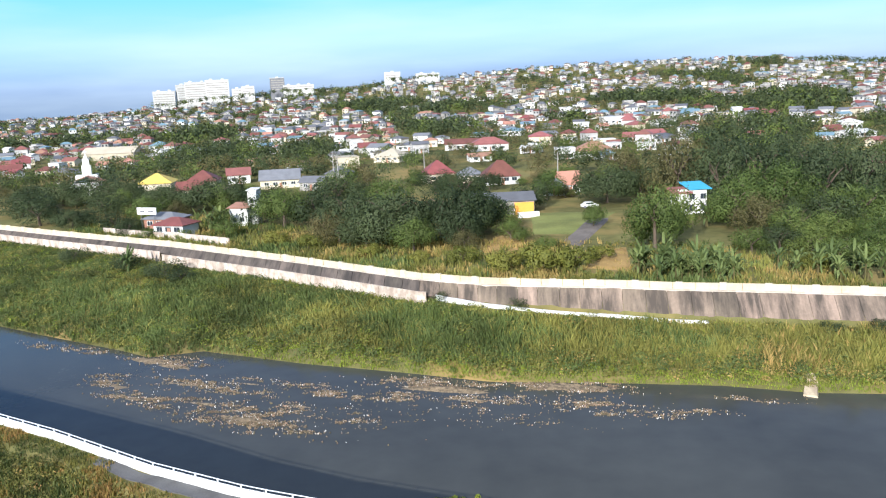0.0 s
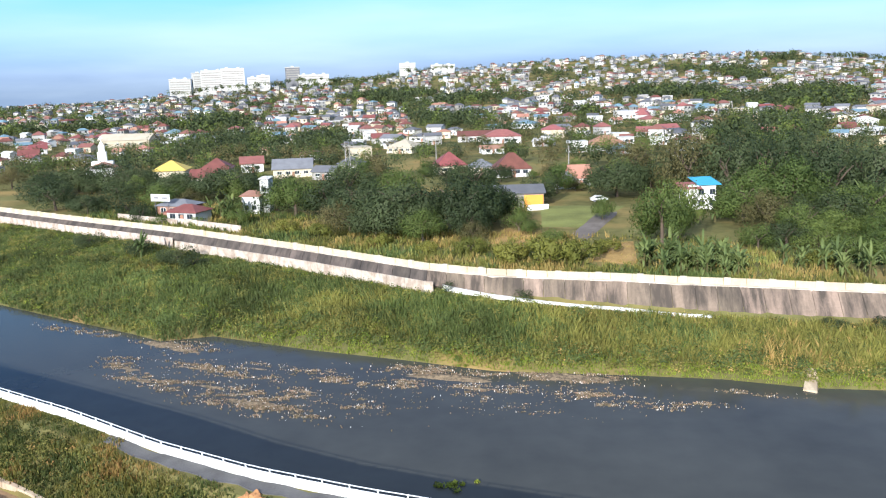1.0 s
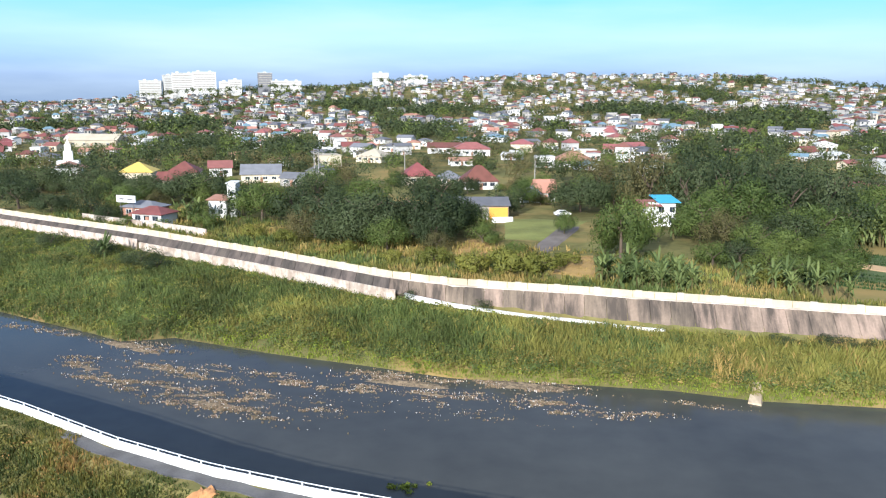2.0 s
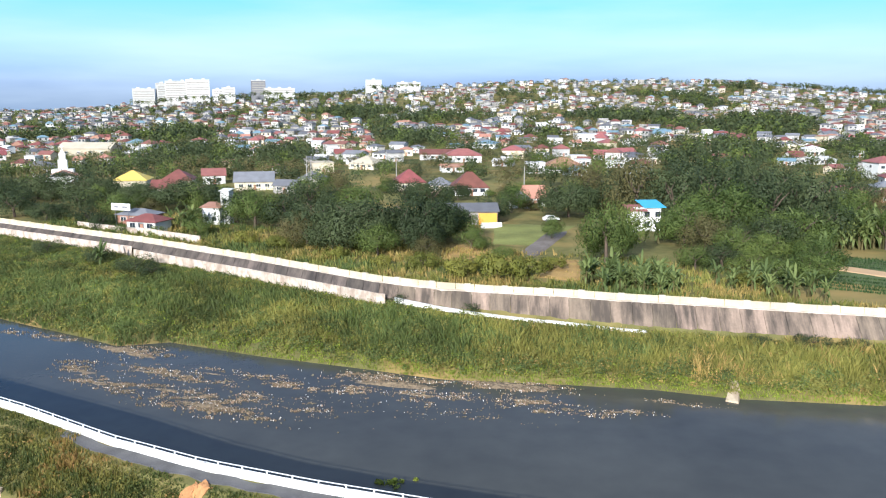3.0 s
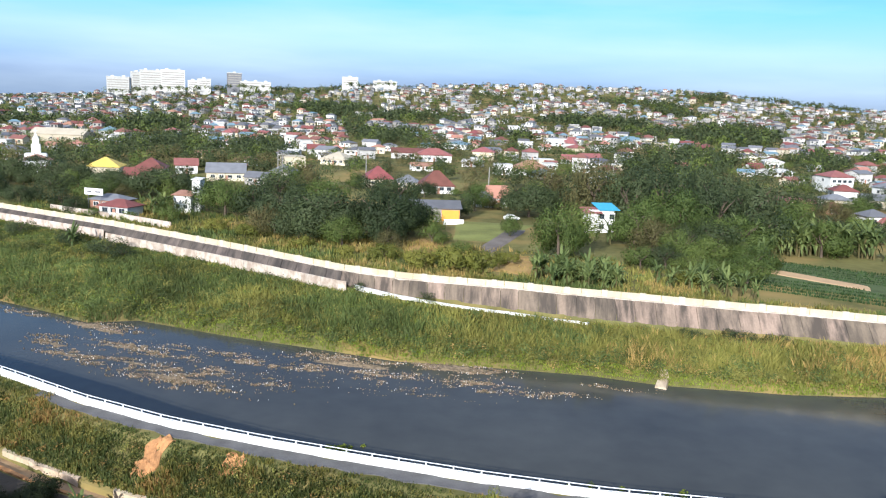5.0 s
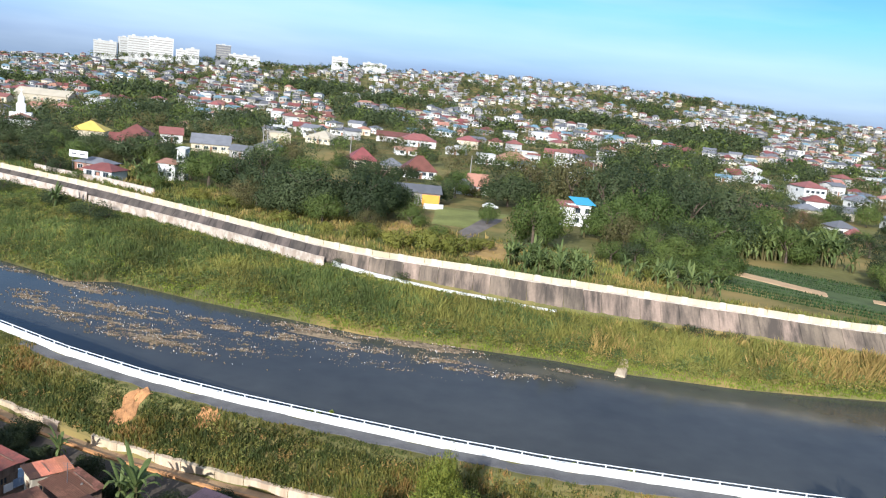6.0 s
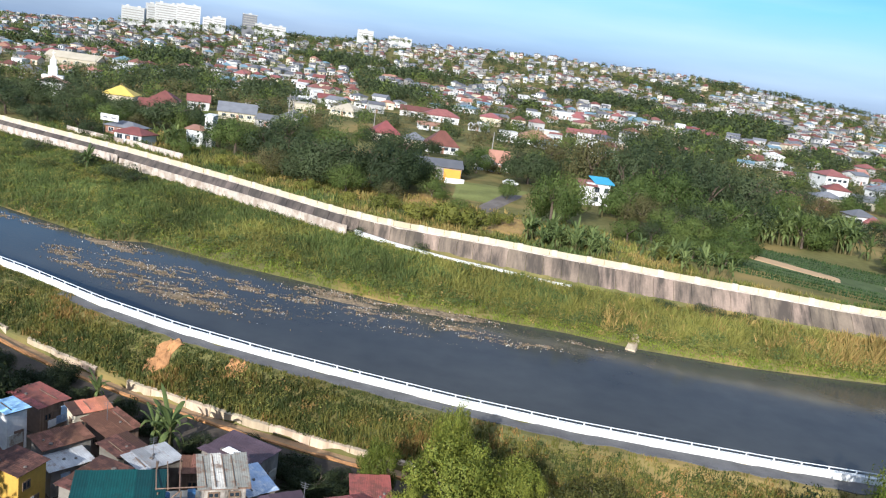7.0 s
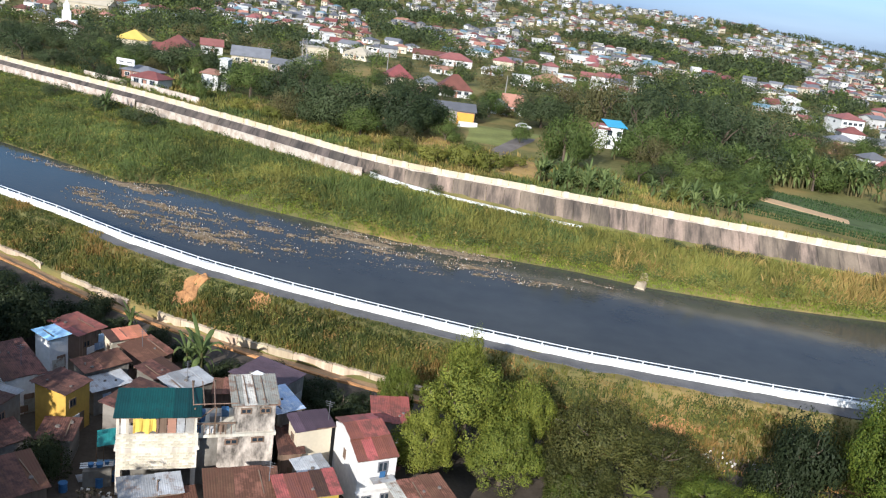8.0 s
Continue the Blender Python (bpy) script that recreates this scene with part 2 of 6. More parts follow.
# setting ------------------------------------------------------------------
def ground_sheet():
    xs = sorted({-4700, -3500, -2500, -1800, -1300, -950, -700, -520, -400, -320, -260, *range(-220, -100, 10), *range(-100, 100, 2), *range(100, 221, 10),
                 260, 320, 400, 520, 700, 950, 1300, 1800, 2500, 3500, 4700})
    near_off = [-4300, -2000, -900, -400, -200, -120, -80, -60, -48, -40, -34, -29, -25, -21.5, -18.5, -16, -14, -12.6, -11.3, -11.2, -9.6, -9.5, -8.2, -7, -5.8, -4.6,
                -3.6, -2.7, -1.3, 0.1]
    far_off = [0.9, 2.5, 5, 8, 12, 17, 23, 30, 38, 47, 57, 70, 85, 100, 120, 145, 175, 210, 250, 300, 350, 400, 460, 520, 590, 660, 740, 820, 900, 990, 1080,
               1170, 1260, 1400, 1600, 2000, 2600, 3400, 4600]
    cols = []
    for x in xs:
        w, s, c = near_wall(x), shore(x), cap(x)
        col = [(w + o, 4.3 if -11.2 <= o <= -9.6 else near_ground(x, w + o)) for o in near_off]
        col += [(w + 0.35, PATH_Z), (w + 0.45, -1.6)] + [(w + 0.45 + (s - w - 0.45) * f, -1.6) for f in (0.15, 0.4, 0.65)] + [(w + 0.45 + (s - w - 0.45) * 0.9, -0.7)]
        b = c - base_run(x) - 0.1
        col += [(s + (b - s) * f, bank(x, s + (b - s) * f)) for f in (0, 0.06, 0.14, 0.24, 0.35, 0.48, 0.6, 0.72, 0.84, 0.93, 1.0)]
        col += [(c - 0.1, CAP_Z - 0.5)]
        col += [(c + o, land(x, c + o) - (0.4 if o < 2 else 0)) for o in far_off]
        cols.append([(x, y, z) for y, z in col])
    n = len(cols[0])
    me = bpy.data.meshes.new("ground")
    me.from_pydata([p for col in cols for p in col], [],
                   [(i * n + j, (i + 1) * n + j, (i + 1) * n + j + 1, i * n + j + 1) for i in range(len(cols) - 1) for j in range(n - 1)])
    return me


def ground_material():
    """Grass, dry patches and bare earth over one another."""
    m = material("grassland", (0.15, 0.14, 0.05), 0.95, 0.5, 0.04, 0.5, 0.5, spec=0.1)
    n, l = m.node_tree.nodes, m.node_tree.links
    b = n["Principled BSDF"]
    old = b.inputs["Base Color"].links[0].from_socket
    tc = n.new("ShaderNodeTexCoord")
    patch = n.new("ShaderNodeTexNoise")
    patch.inputs["Scale"].default_value, patch.inputs["Detail"].default_value = 0.055, 6
    l.new(tc.outputs["Object"], patch.inputs["Vector"])
    ramp = n.new("ShaderNodeMapRange")
    ramp.inputs["From Min"].default_value, ramp.inputs["From Max"].default_value = 0.5, 0.68
    l.new(patch.outputs["Fac"], ramp.inputs["Value"])
    mix = n.new("ShaderNodeMix")
    mix.data_type = "RGBA"
    l.new(ramp.outputs["Result"], mix.inputs["Factor"])
    l.new(old, mix.inputs["A"])
    mix.inputs["B"].default_value = (0.28, 0.20, 0.075, 1)
    l.new(mix.outputs["Result"], b.inputs["Base Color"])
    return m


ground = tagged(part("ground", ground_sheet(), ground_material()), "grassy land with river channel, banks and town hill", "ground", kind="structure")


def water_material():
    m = material("murky_water", (0.060, 0.061, 0.054), 0.11, 0.3, 0.03, 0.25, spec=0.32)
    n, l = m.node_tree.nodes, m.node_tree.links
    tc = n.new("ShaderNodeTexCoord")
    n["Principled BSDF"].inputs["IOR"].default_value = 1.33
    w = n.new("ShaderNodeTexNoise")
    w.inputs["Scale"].default_value, w.inputs["Detail"].default_value = 0.9, 4
    l.new(tc.outputs["Object"], w.inputs["Vector"])
    bp = n.new("ShaderNodeBump")
    bp.inputs["Strength"].default_value, bp.inputs["Distance"].default_value = 0.16, 0.06
    l.new(w.outputs["Fac"], bp.inputs["Height"])
    l.new(bp.outputs["Normal"], n["Principled BSDF"].inputs["Normal"])
    return m


def water_sheet():
    xs = [-400, -200, -120, *range(-100, 101, 4), 130, 200, 400]
    s = Shape()
    for a, b in zip(xs, xs[1:]):
        s.face([(a, near_wall(a) + 0.4, 0), (b, near_wall(b) + 0.4, 0), (b, shore(b) + 2.5, 0), (a, shore(a) + 2.5, 0)])
    return s


tagged(part("water", water_sheet(), water_material()), "slow dark grey-blue river water with soft ripples", "river", kind="structure")


def sweep(line, profile, x0, x1, step, mat_name, name, label, category, joint=0.0):
    """A wall along a line: its profile, as (offset in y, z), drawn from x0 to x1."""
    s, x = Shape(), x0
    while x < x1 - 1e-6:
        a, b = x, min(x + step, x1) - joint
        ring = lambda q: [(q, line(q) + o, z) for o, z in profile]
        k, n = len(s.v), len(profile)
        s.v.extend(ring(a))
        s.v.extend(ring(b))
        s.f.append(tuple(range(k, k + n)))
        s.f.append(tuple(range(k + 2 * n - 1, k + n - 1, -1)))
        for i in range(n):
            j = (i + 1) % n
            s.f.append((k + i, k + n + i, k + n + j, k + j))
        s.m.extend([0] * (n + 2))
        x += step
    return tagged(part(name, s, M[mat_name]), label, category, kind="structure")


def streaked(name, color, dark, sx=1.2, amount=1.0, obj=0.14, run=0.12):
    """Concrete with run-off streaks down its slope."""
    m = material(name, color, 0.9, 0.25, 0.25, 3.0, 0.25, obj=obj)
    n, l = m.node_tree.nodes, m.node_tree.links
    b = n["Principled BSDF"]
    old = b.inputs["Base Color"].links[0].from_socket
    tc, mp, ns, rg, mx = (n.new("ShaderNode" + k) for k in ("TexCoord", "Mapping", "TexNoise", "MapRange", "Mix"))
    mp.inputs["Scale"].default_value = (sx, 0.10, run)
    ns.inputs["Scale"].default_value, ns.inputs["Detail"].default_value = 1.0, 7
    ns.inputs["Roughness"].default_value = 0.65
    l.new(tc.outputs["Object"], mp.inputs["Vector"])
    l.new(mp.outputs["Vector"], ns.inputs["Vector"])
    rg.inputs["From Min"].default_value, rg.inputs["From Max"].default_value = 0.40, 0.62
    rg.inputs["To Max"].default_value = amount
    l.new(ns.outputs["Fac"], rg.inputs["Value"])
    mx.data_type = "RGBA"
    l.new(rg.outputs["Result"], mx.inputs["Factor"])
    l.new(old, mx.inputs["A"])
    mx.inputs["B"].default_value = (*dark, 1)
    l.new(mx.outputs["Result"], b.inputs["Base Color"])
    return m


M["kerbcream"] = streaked("faded_cream_paint", (0.66, 0.57, 0.38), (0.46, 0.36, 0.24), 0.35, 0.7)
M["walkway"] = streaked("pale_worn_concrete", (0.66, 0.59, 0.49), (0.36, 0.29, 0.22), 0.5, 0.6)

# the flood wall with its handrail on the near bank
sweep(near_wall, [(-0.02, PATH_Z - 0.3), (0.30, PATH_Z - 0.3), (0.30, 8.0), (-0.02, 8.0)], -160, 140, 2.0, "parapet", "flood_wall",
      "long white-painted concrete flood wall beside the path", "wall")
# the far dike: parapet, sloped revetment, lower wall
sweep(cap, [(0.55, CAP_Z - 0.6), (0.85, CAP_Z - 0.6), (0.85, 8.8), (0.55, 8.8)], -220, 140, 3.2, "kerbcream", "dike_parapet",
      "cream-painted concrete parapet blocks on the far river dike", "wall", 0.07)
sweep(cap, [(-0.35, CAP_Z - 0.5), (0.55, CAP_Z - 0.5), (0.55, CAP_Z + 0.02), (-0.35, CAP_Z + 0.02)], -220, 140, 4.0, "walkway", "dike_walkway",
      "pale concrete walkway along the top of the dike", "walkway")


M["revetment"] = streaked("streaked_concrete", (0.25, 0.19, 0.14), (0.075, 0.06, 0.048), 0.6, 1.0, 0.3)
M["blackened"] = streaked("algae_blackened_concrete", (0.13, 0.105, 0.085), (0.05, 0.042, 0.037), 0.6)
M["limewash"] = streaked("flaking_limewash", (0.62, 0.53, 0.45), (0.27, 0.195, 0.145), 0.7, 0.8, 0.1, 0.4)
M["curb"] = streaked("worn_kerb_concrete", (0.60, 0.48, 0.33), (0.30, 0.22, 0.15), 0.8, 0.7)
M["straw"] = leafy("dry_grass", (0.36, 0.275, 0.085), 0.3, 0.3, 0.3, 0.2)
M["grass"] = leafy("bank_grass", (0.215, 0.212, 0.050), 0.55, 0.22, 0.3, 0.09)
M["grass_dark"] = leafy("shaded_reed_grass", (0.108, 0.142, 0.040), 0.6, 0.2, 0.3, 0.09)
M["grass_lime"] = leafy("water_grass", (0.185, 0.235, 0.030), 0.3, 0.25, 0.3, 0.3)

# the far dike's sloped slabs
dike = tagged(new("dike_revetment"), "sloped grey concrete river dike with dark water stains", "revetment", kind="structure")
px = -220.0
while px < 108:
    wide = 3.2 + 0.8 * math.sin(px)
    q = px + wide - 0.06
    s = Shape()
    ring = []
    for x in (px, q):
        yt, yb, zb = cap(x) - 0.32, cap(x) - base_run(x), base_z(x) - 0.25
        ring.append([(x, yt, CAP_Z - 0.02), (x, yb, zb), (x, yb + 0.5, zb - 0.5), (x, yt + 0.4, CAP_Z - 0.7)])
    s.solid(ring[0], ring[1])
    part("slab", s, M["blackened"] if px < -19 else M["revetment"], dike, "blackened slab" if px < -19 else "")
    px += wide
sweep(cap, [(-3.35, 2.6), (-3.05, 2.6), (-3.05, 6.62), (-3.35, 6.62)], -77, -17.5, 3.4, "limewash", "retaining_wall",
      "low whitewashed retaining wall with flaking brown streaks", "wall", 0.03)
sweep(cap, [(-2.35, 2.6), (-2.05, 2.6), (-2.05, 6.95), (-2.35, 6.95)], -170, -78, 3.4, "limewash", "retaining_wall",
      "pale weathered retaining wall below the dike walkway", "wall", 0.03)


def toe_beam():
    s, x = Shape(), -16.0
    while x < 24:
        ring = []
        for q in (x, x + 2):
            y, z = cap(q) - base_run(q), base_z(q)
            ring.append([(q, y - 0.45, z - 0.6), (q, y + 0.1, z - 0.6), (q, y + 0.1, z + 0.22), (q, y - 0.45, z + 0.22)])
        s.solid(*ring)
        x += 2
    return s


tagged(part("toe_beam", toe_beam(), M["parapet"]), "pale concrete beam along the foot of the dike", "beam", kind="structure")

# piers of the far parapet
pier_shape = Shape()
PIER_H = 8.8 - CAP_Z + 0.1
pier_shape.box(-0.45, -0.04, 0, 0.45, 0.4, PIER_H)
pier_shape.box(-0.5, -0.06, PIER_H, 0.5, 0.42, PIER_H + 0.08)
pier_mesh = pier_shape.mesh("pier", [M["cream"]])
row_of_piers = tagged(new("parapet_piers"), "cream concrete piers standing along the dike parapet", "pier", kind="structure")
for k in range(42):
    x = -150 + 6.1 * k
    part("pier", pier_mesh, M["cream"], row_of_piers, at=pose(x, cap(x) + 0.52, CAP_Z - 0.1, 0, 0, math.degrees(math.atan2(cap(x + 1) - cap(x - 1), 2))))

# handrail on the near wall
handrail = tagged(new("handrail"), "white metal handrail along the top of the flood wall", "handrail")
post_shape = Shape()
post_shape.rod((0, 0, 0), (0, 0, 0.46), 0.07, n=6)
post_shape.box(-0.09, -0.09, -0.01, 0.09, 0.09, 0.03)
post_mesh = post_shape.mesh("post", [M["rail"]])
posts, x = [], -110.0
while x < 66:
    posts.append((x, near_wall(x) + 0.14, 8.0))
    x += 2.45 / math.hypot(1, near_wall(x + 1) - near_wall(x))
for p in posts:
    part("post", post_mesh, M["rail"], handrail, at=pose(*p))
for a, b in zip(posts, posts[1:]):
    s = Shape()
    s.rod((a[0], a[1], 8.42), (b[0], b[1], 8.42), 0.045, n=5)
    part("top_bar", s, M["rail"], handrail)
    s = Shape()
    s.rod((a[0], a[1], 8.12), (b[0], b[1], 8.12), 0.03, n=4)
    part("lower_bar", s, M["rail"], handrail)

# riverside path, drain and earth slip on the near side


def strip(line, o0, o1, z, x0, x1, step, wobble=0.0, thick=0.1):
    """A band along a line between two offsets, closed below."""
    s, x = Shape(), x0
    zf = z if callable(z) else (lambda q, o: z)
    while x < x1:
        ring = []
        for q in (x, min(x + step, x1)):
            a = o0 + wobble * noise.noise((q * 0.35, 1.7, o0))
            b = o1 + wobble * noise.noise((q * 0.35, 8.2, o1))
            ring.append([(q, line(q) + a, zf(q, a) - thick), (q, line(q) + b, zf(q, b) - thick), (q, line(q) + b, zf(q, b)), (q, line(q) + a, zf(q, a))])
        s.solid(*ring)
        x += step
    return s


tagged(part("path", strip(near_wall, -1.9, -0.03, PATH_Z + 0.06, -42, 120, 1.0, 0.8), M["gravel"]), "grey gravel riverside path beside the flood wall", "path", kind="structure")
drain = tagged(new("drain"), "narrow concrete-edged drain with brown water below the bank", "drain", kind="structure")
M["mud"] = material("brown_mud", (0.30, 0.20, 0.11), 0.6, 0.3, 0.6, 4, 0.3)
x = -100.0
while x < 70:
    wide = random.uniform(2.2, 4.0)
    if not (x < -30 and random.random() < 0.3) and not (x > 2 and random.random() < 0.5):
        s = strip(near_wall, -9.55, -9.05, lambda q, o: 5.25 + 0.1 * noise.noise((q, 0, 0)), x, x + wide - 0.05, 1.0, 0.1, 1.0)
        part("kerb_stone", s, M["curb"], drain)
    x += wide
part("bed", strip(near_wall, -11.1, -9.5, 4.45, -100, 70, 2.0, 0.0), M["mud"], drain)
part("near_edge", strip(near_wall, -11.5, -11.15, lambda q, o: 4.85 + 0.15 * noise.noise((q * 0.5, 3, 0)), -100, 70, 1.5, 0.15, 0.6), M["dirt"], drain)


def earth_slip(cx, o0, o1, w0, w1):
    """Bare earth that has slid down the bank, as a low lumpy fan."""
    s, rows, cols = Shape(), 21, 17
    grid = []
    for i in range(rows):
        f = i / (rows - 1)
        o, w = o0 + (o1 - o0) * f, w0 + (w1 - w0) * f
        for j in range(cols):
            g = j / (cols - 1) * 2 - 1
            x = cx + g * w * (0.9 + 0.9 * noise.noise((f * 3.5, 2 if g > 0 else 7, cx))) - 1.3 * f
            y = near_wall(x) + o + 0.9 * noise.noise((g * 2.5, f * 2, cx + 5))
            lump = 0.32 * (1 - g * g) ** 0.5 * (0.5 + 0.7 * noise.noise((x * 0.9, y * 0.9, 2)) + 0.5 * noise.noise((x * 2.6, y * 2.6, 8)))
            grid.append((x, y, near_ground(x, y) + (lump if 0 < i < rows - 1 else -0.1) + (0 if 0 < j < cols - 1 else -0.15)))
    s.v = grid
    s.f = [(i * cols + j, i * cols + j + 1, (i + 1) * cols + j + 1, (i + 1) * cols + j) for i in range(rows - 1) for j in range(cols - 1)]
    s.m = [0] * len(s.f)
    return s


for cx, o0, o1, w0, w1 in ((-25.2, -1.9, -7.2, 1.5, 0.9), (-17.5, -2.5, -5.0, 0.9, 0.6), (23.0, -6.0, -10.6, 2.6, 3.8)):
    tagged(part("earth_slip", earth_slip(cx, o0, o1, w0, w1), M["dirt"]), "bare orange earth slipped down the grassy bank", "earth", kind="structure")


# grass, litter, mud -------------------------------------------------------
def tuft(s, x, y, z, h, n, mat, spread=0.4, width=0.1):
    for _ in range(n):
        a = random.uniform(0, 6.283)
        dx, dy = math.cos(a), math.sin(a)
        bx, by = x + random.uniform(-spread, spread), y + random.uniform(-spread, spread)
        hh, lean, w = h * random.uniform(0.6, 1.15), random.uniform(0.1, 0.5), width * random.uniform(0.7, 1.4)
        s.face([(bx - dy * w, by + dx * w, z - 0.1), (bx + dy * w, by - dx * w, z - 0.1),
                (bx + dy * w * 0.6 + dx * lean * hh * 0.4, by - dx * w * 0.6 + dy * lean * hh * 0.4, z + hh * 0.6),
                (bx + dx * lean * hh, by + dy * lean * hh, z + hh)], mat)


M["slope_dark"] = leafy("slope_dark_grass", (0.085, 0.105, 0.028), 0.4, 0.35, 0.3, 0.2)
M["slope_olive"] = leafy("slope_olive_grass", (0.175, 0.165, 0.038), 0.4, 0.35, 0.3, 0.2)
M["slope_dry"] = leafy("slope_dry_grass", (0.30, 0.20, 0.06), 0.3, 0.35, 0.3, 0.2)
bank_mats = [M["grass_dark"], M["grass"], M["straw"], M["grass_lime"]]
s = Shape()
for _ in range(26000):
    x = random.uniform(-138, 92)
    a, b = shore(x), cap(x) - base_run(x) - 0.4
    f = random.random()
    y = a + 0.2 + (b - a - 0.2) * f
    big = noise.noise((x * 0.045, y * 0.09, 4.0)) + 0.35 * noise.noise((x * 0.25, y * 0.25, 9.0))
    dry = 0.008 * (x - 2) + 0.95 * big + random.gauss(0, 0.16)
    if f < 0.17 + 0.1 * big and x > -45:
        mat, h = 3, random.uniform(0.25, 0.6)
    elif dry > 0.50:
        mat, h = 2, random.uniform(0.8, 2.0)
    elif dry > -0.25:
        mat, h = 1, random.uniform(0.7, 1.8)
    else:
        mat, h = 0, random.uniform(0.9, 1.9)
    h *= 0.6 + (0.6 + 0.004 * (x + 60)) * min(f * 3, 1) * (0.8 + 0.8 * noise.noise((x * 0.4, y * 0.4, 2.0)))
    if f > 0.9 and -16 < x < 24:
        continue
    h *= 0.72 * (0.6 if f > 0.87 or x < -72 and f > 0.6 else 1) * (1.15 if x > -5 and 0.3 < f < 0.8 else 1)
    tuft(s, x, y, bank(x, y), h, 7, mat, 0.5, 0.065)


def leaf_clump(s, x, y, z, r, n, size, mat):
    """A low mound of small leaves."""
    for _ in range(n):
        d = Vector((random.gauss(0, 1), random.gauss(0, 1), abs(random.gauss(0, 0.9)))).normalized()
        p = Vector((x, y, z)) + Vector((d.x * r, d.y * r, d.z * r * 0.8)) * random.uniform(0.6, 1.05)
        w = (d + Vector((random.gauss(0, 0.5), random.gauss(0, 0.5), random.gauss(0.2, 0.4)))).normalized()
        u = w.cross((random.uniform(-1, 1), random.uniform(-1, 1), 0.3)).normalized()
        v = w.cross(u)
        e = size * random.uniform(0.5, 1.0)
        s.face([tuple(p - u * e * 0.75 - v * e * 0.6), tuple(p + u * e * 0.75 - v * e * 0.6), tuple(p + v * e)], mat)


for _ in range(4300):
    x = random.uniform(-138, 92)
    a, b = shore(x), cap(x) - base_run(x) - 1.0
    y = a + 0.8 + (b - a - 1) * random.random()
    leaf_clump(s, x, y, bank(x, y) + 0.2, random.uniform(0.6, 1.5), 34, 0.19, random.choice((0, 0, 1, 1, 1, 3)) if x < 0 else random.choice((0, 1, 1, 1, 2, 3)))
for _ in range(620):
    x = random.uniform(-130, 90)
    a, b = shore(x), cap(x) - base_run(x) - 2.0
    y = a + 2 + (b - a - 2) * random.random()
    r = random.uniform(1.0, 2.1)
    leaf_clump(s, x, y, bank(x, y) + 0.25, r, int(70 * r), 0.2, random.choice((0, 0, 0, 1)))
tagged(part("bank_grass", s, bank_mats), "tall green and straw-dry reed grass on the river bank", "grass", kind="stuff")

s = Shape()
for _ in range(11500):
    x = random.uniform(-78, 66)
    o = random.uniform(-14.5 if x > 4 else -9.0, -2.3) if x > -40 else random.uniform(-9.0, -0.3)
    y = near_wall(x) + o
    big = noise.noise((x * 0.16, y * 0.16, 14.0)) + 0.5 * noise.noise((x * 0.6, y * 0.6, 9.0))
    if abs(x + 25.6) < 1.2 + 0.8 * noise.noise((o, x, 4)) and o > -6.6:
        continue
    dry = big + random.gauss(0, 0.15) + (0.12 if x > -5 else -0.08)
    mat = 2 if dry > 0.34 else (1 if dry > -0.1 else 0)
    tuft(s, x, y, near_ground(x, y), random.uniform(0.25, 0.8) * (1 + 0.5 * big) * (0.45 if o > -3.8 else 1), 8, mat, 0.35, 0.05)
for _ in range(1700):
    x = random.uniform(-78, 66)
    y = near_wall(x) + random.uniform(-9.0, -3.4)
    if abs(x + 25.6) > 1.6:
        leaf_clump(s, x, y, near_ground(x, y) + 0.1, random.uniform(0.35, 0.85), 36, 0.13, random.choice((0, 0, 1, 1, 1, 2, 3)))
tagged(part("slope_grass", s, [M["slope_dark"], M["slope_olive"], M["slope_dry"], M["grass"]]), "rough green and brown grass on the near bank", "grass", kind="stuff")

s = Shape()
for _ in range(6500):
    x = random.uniform(-110, 95)
    y = cap(x) + 1.5 + 34 * random.random() ** 1.7
    if x > 47 and y > cap(x) + 4:
        continue
    big = noise.noise((x * 0.06, y * 0.06, 24.0))
    dry = big + 0.5 * noise.noise((x * 0.3, y * 0.3, 5)) + (0.3 if -34 < x < 20 else -0.1) + random.gauss(0, 0.1)
    mat = 2 if dry > 0.22 else (1 if dry > -0.2 else 0)
    open_patch = 8 < x < 19 and 147 < y < 172
    if open_patch and random.random() < 0.6:
        continue
    tuft(s, x, y, land(x, y), random.uniform(0.3, 0.6) if open_patch else random.uniform(0.4, 1.5), 7, 2 if open_patch else mat, 0.6, 0.11)
tagged(part("meadow_grass", s, bank_mats), "overgrown yellow-green grass behind the dike", "grass", kind="stuff")

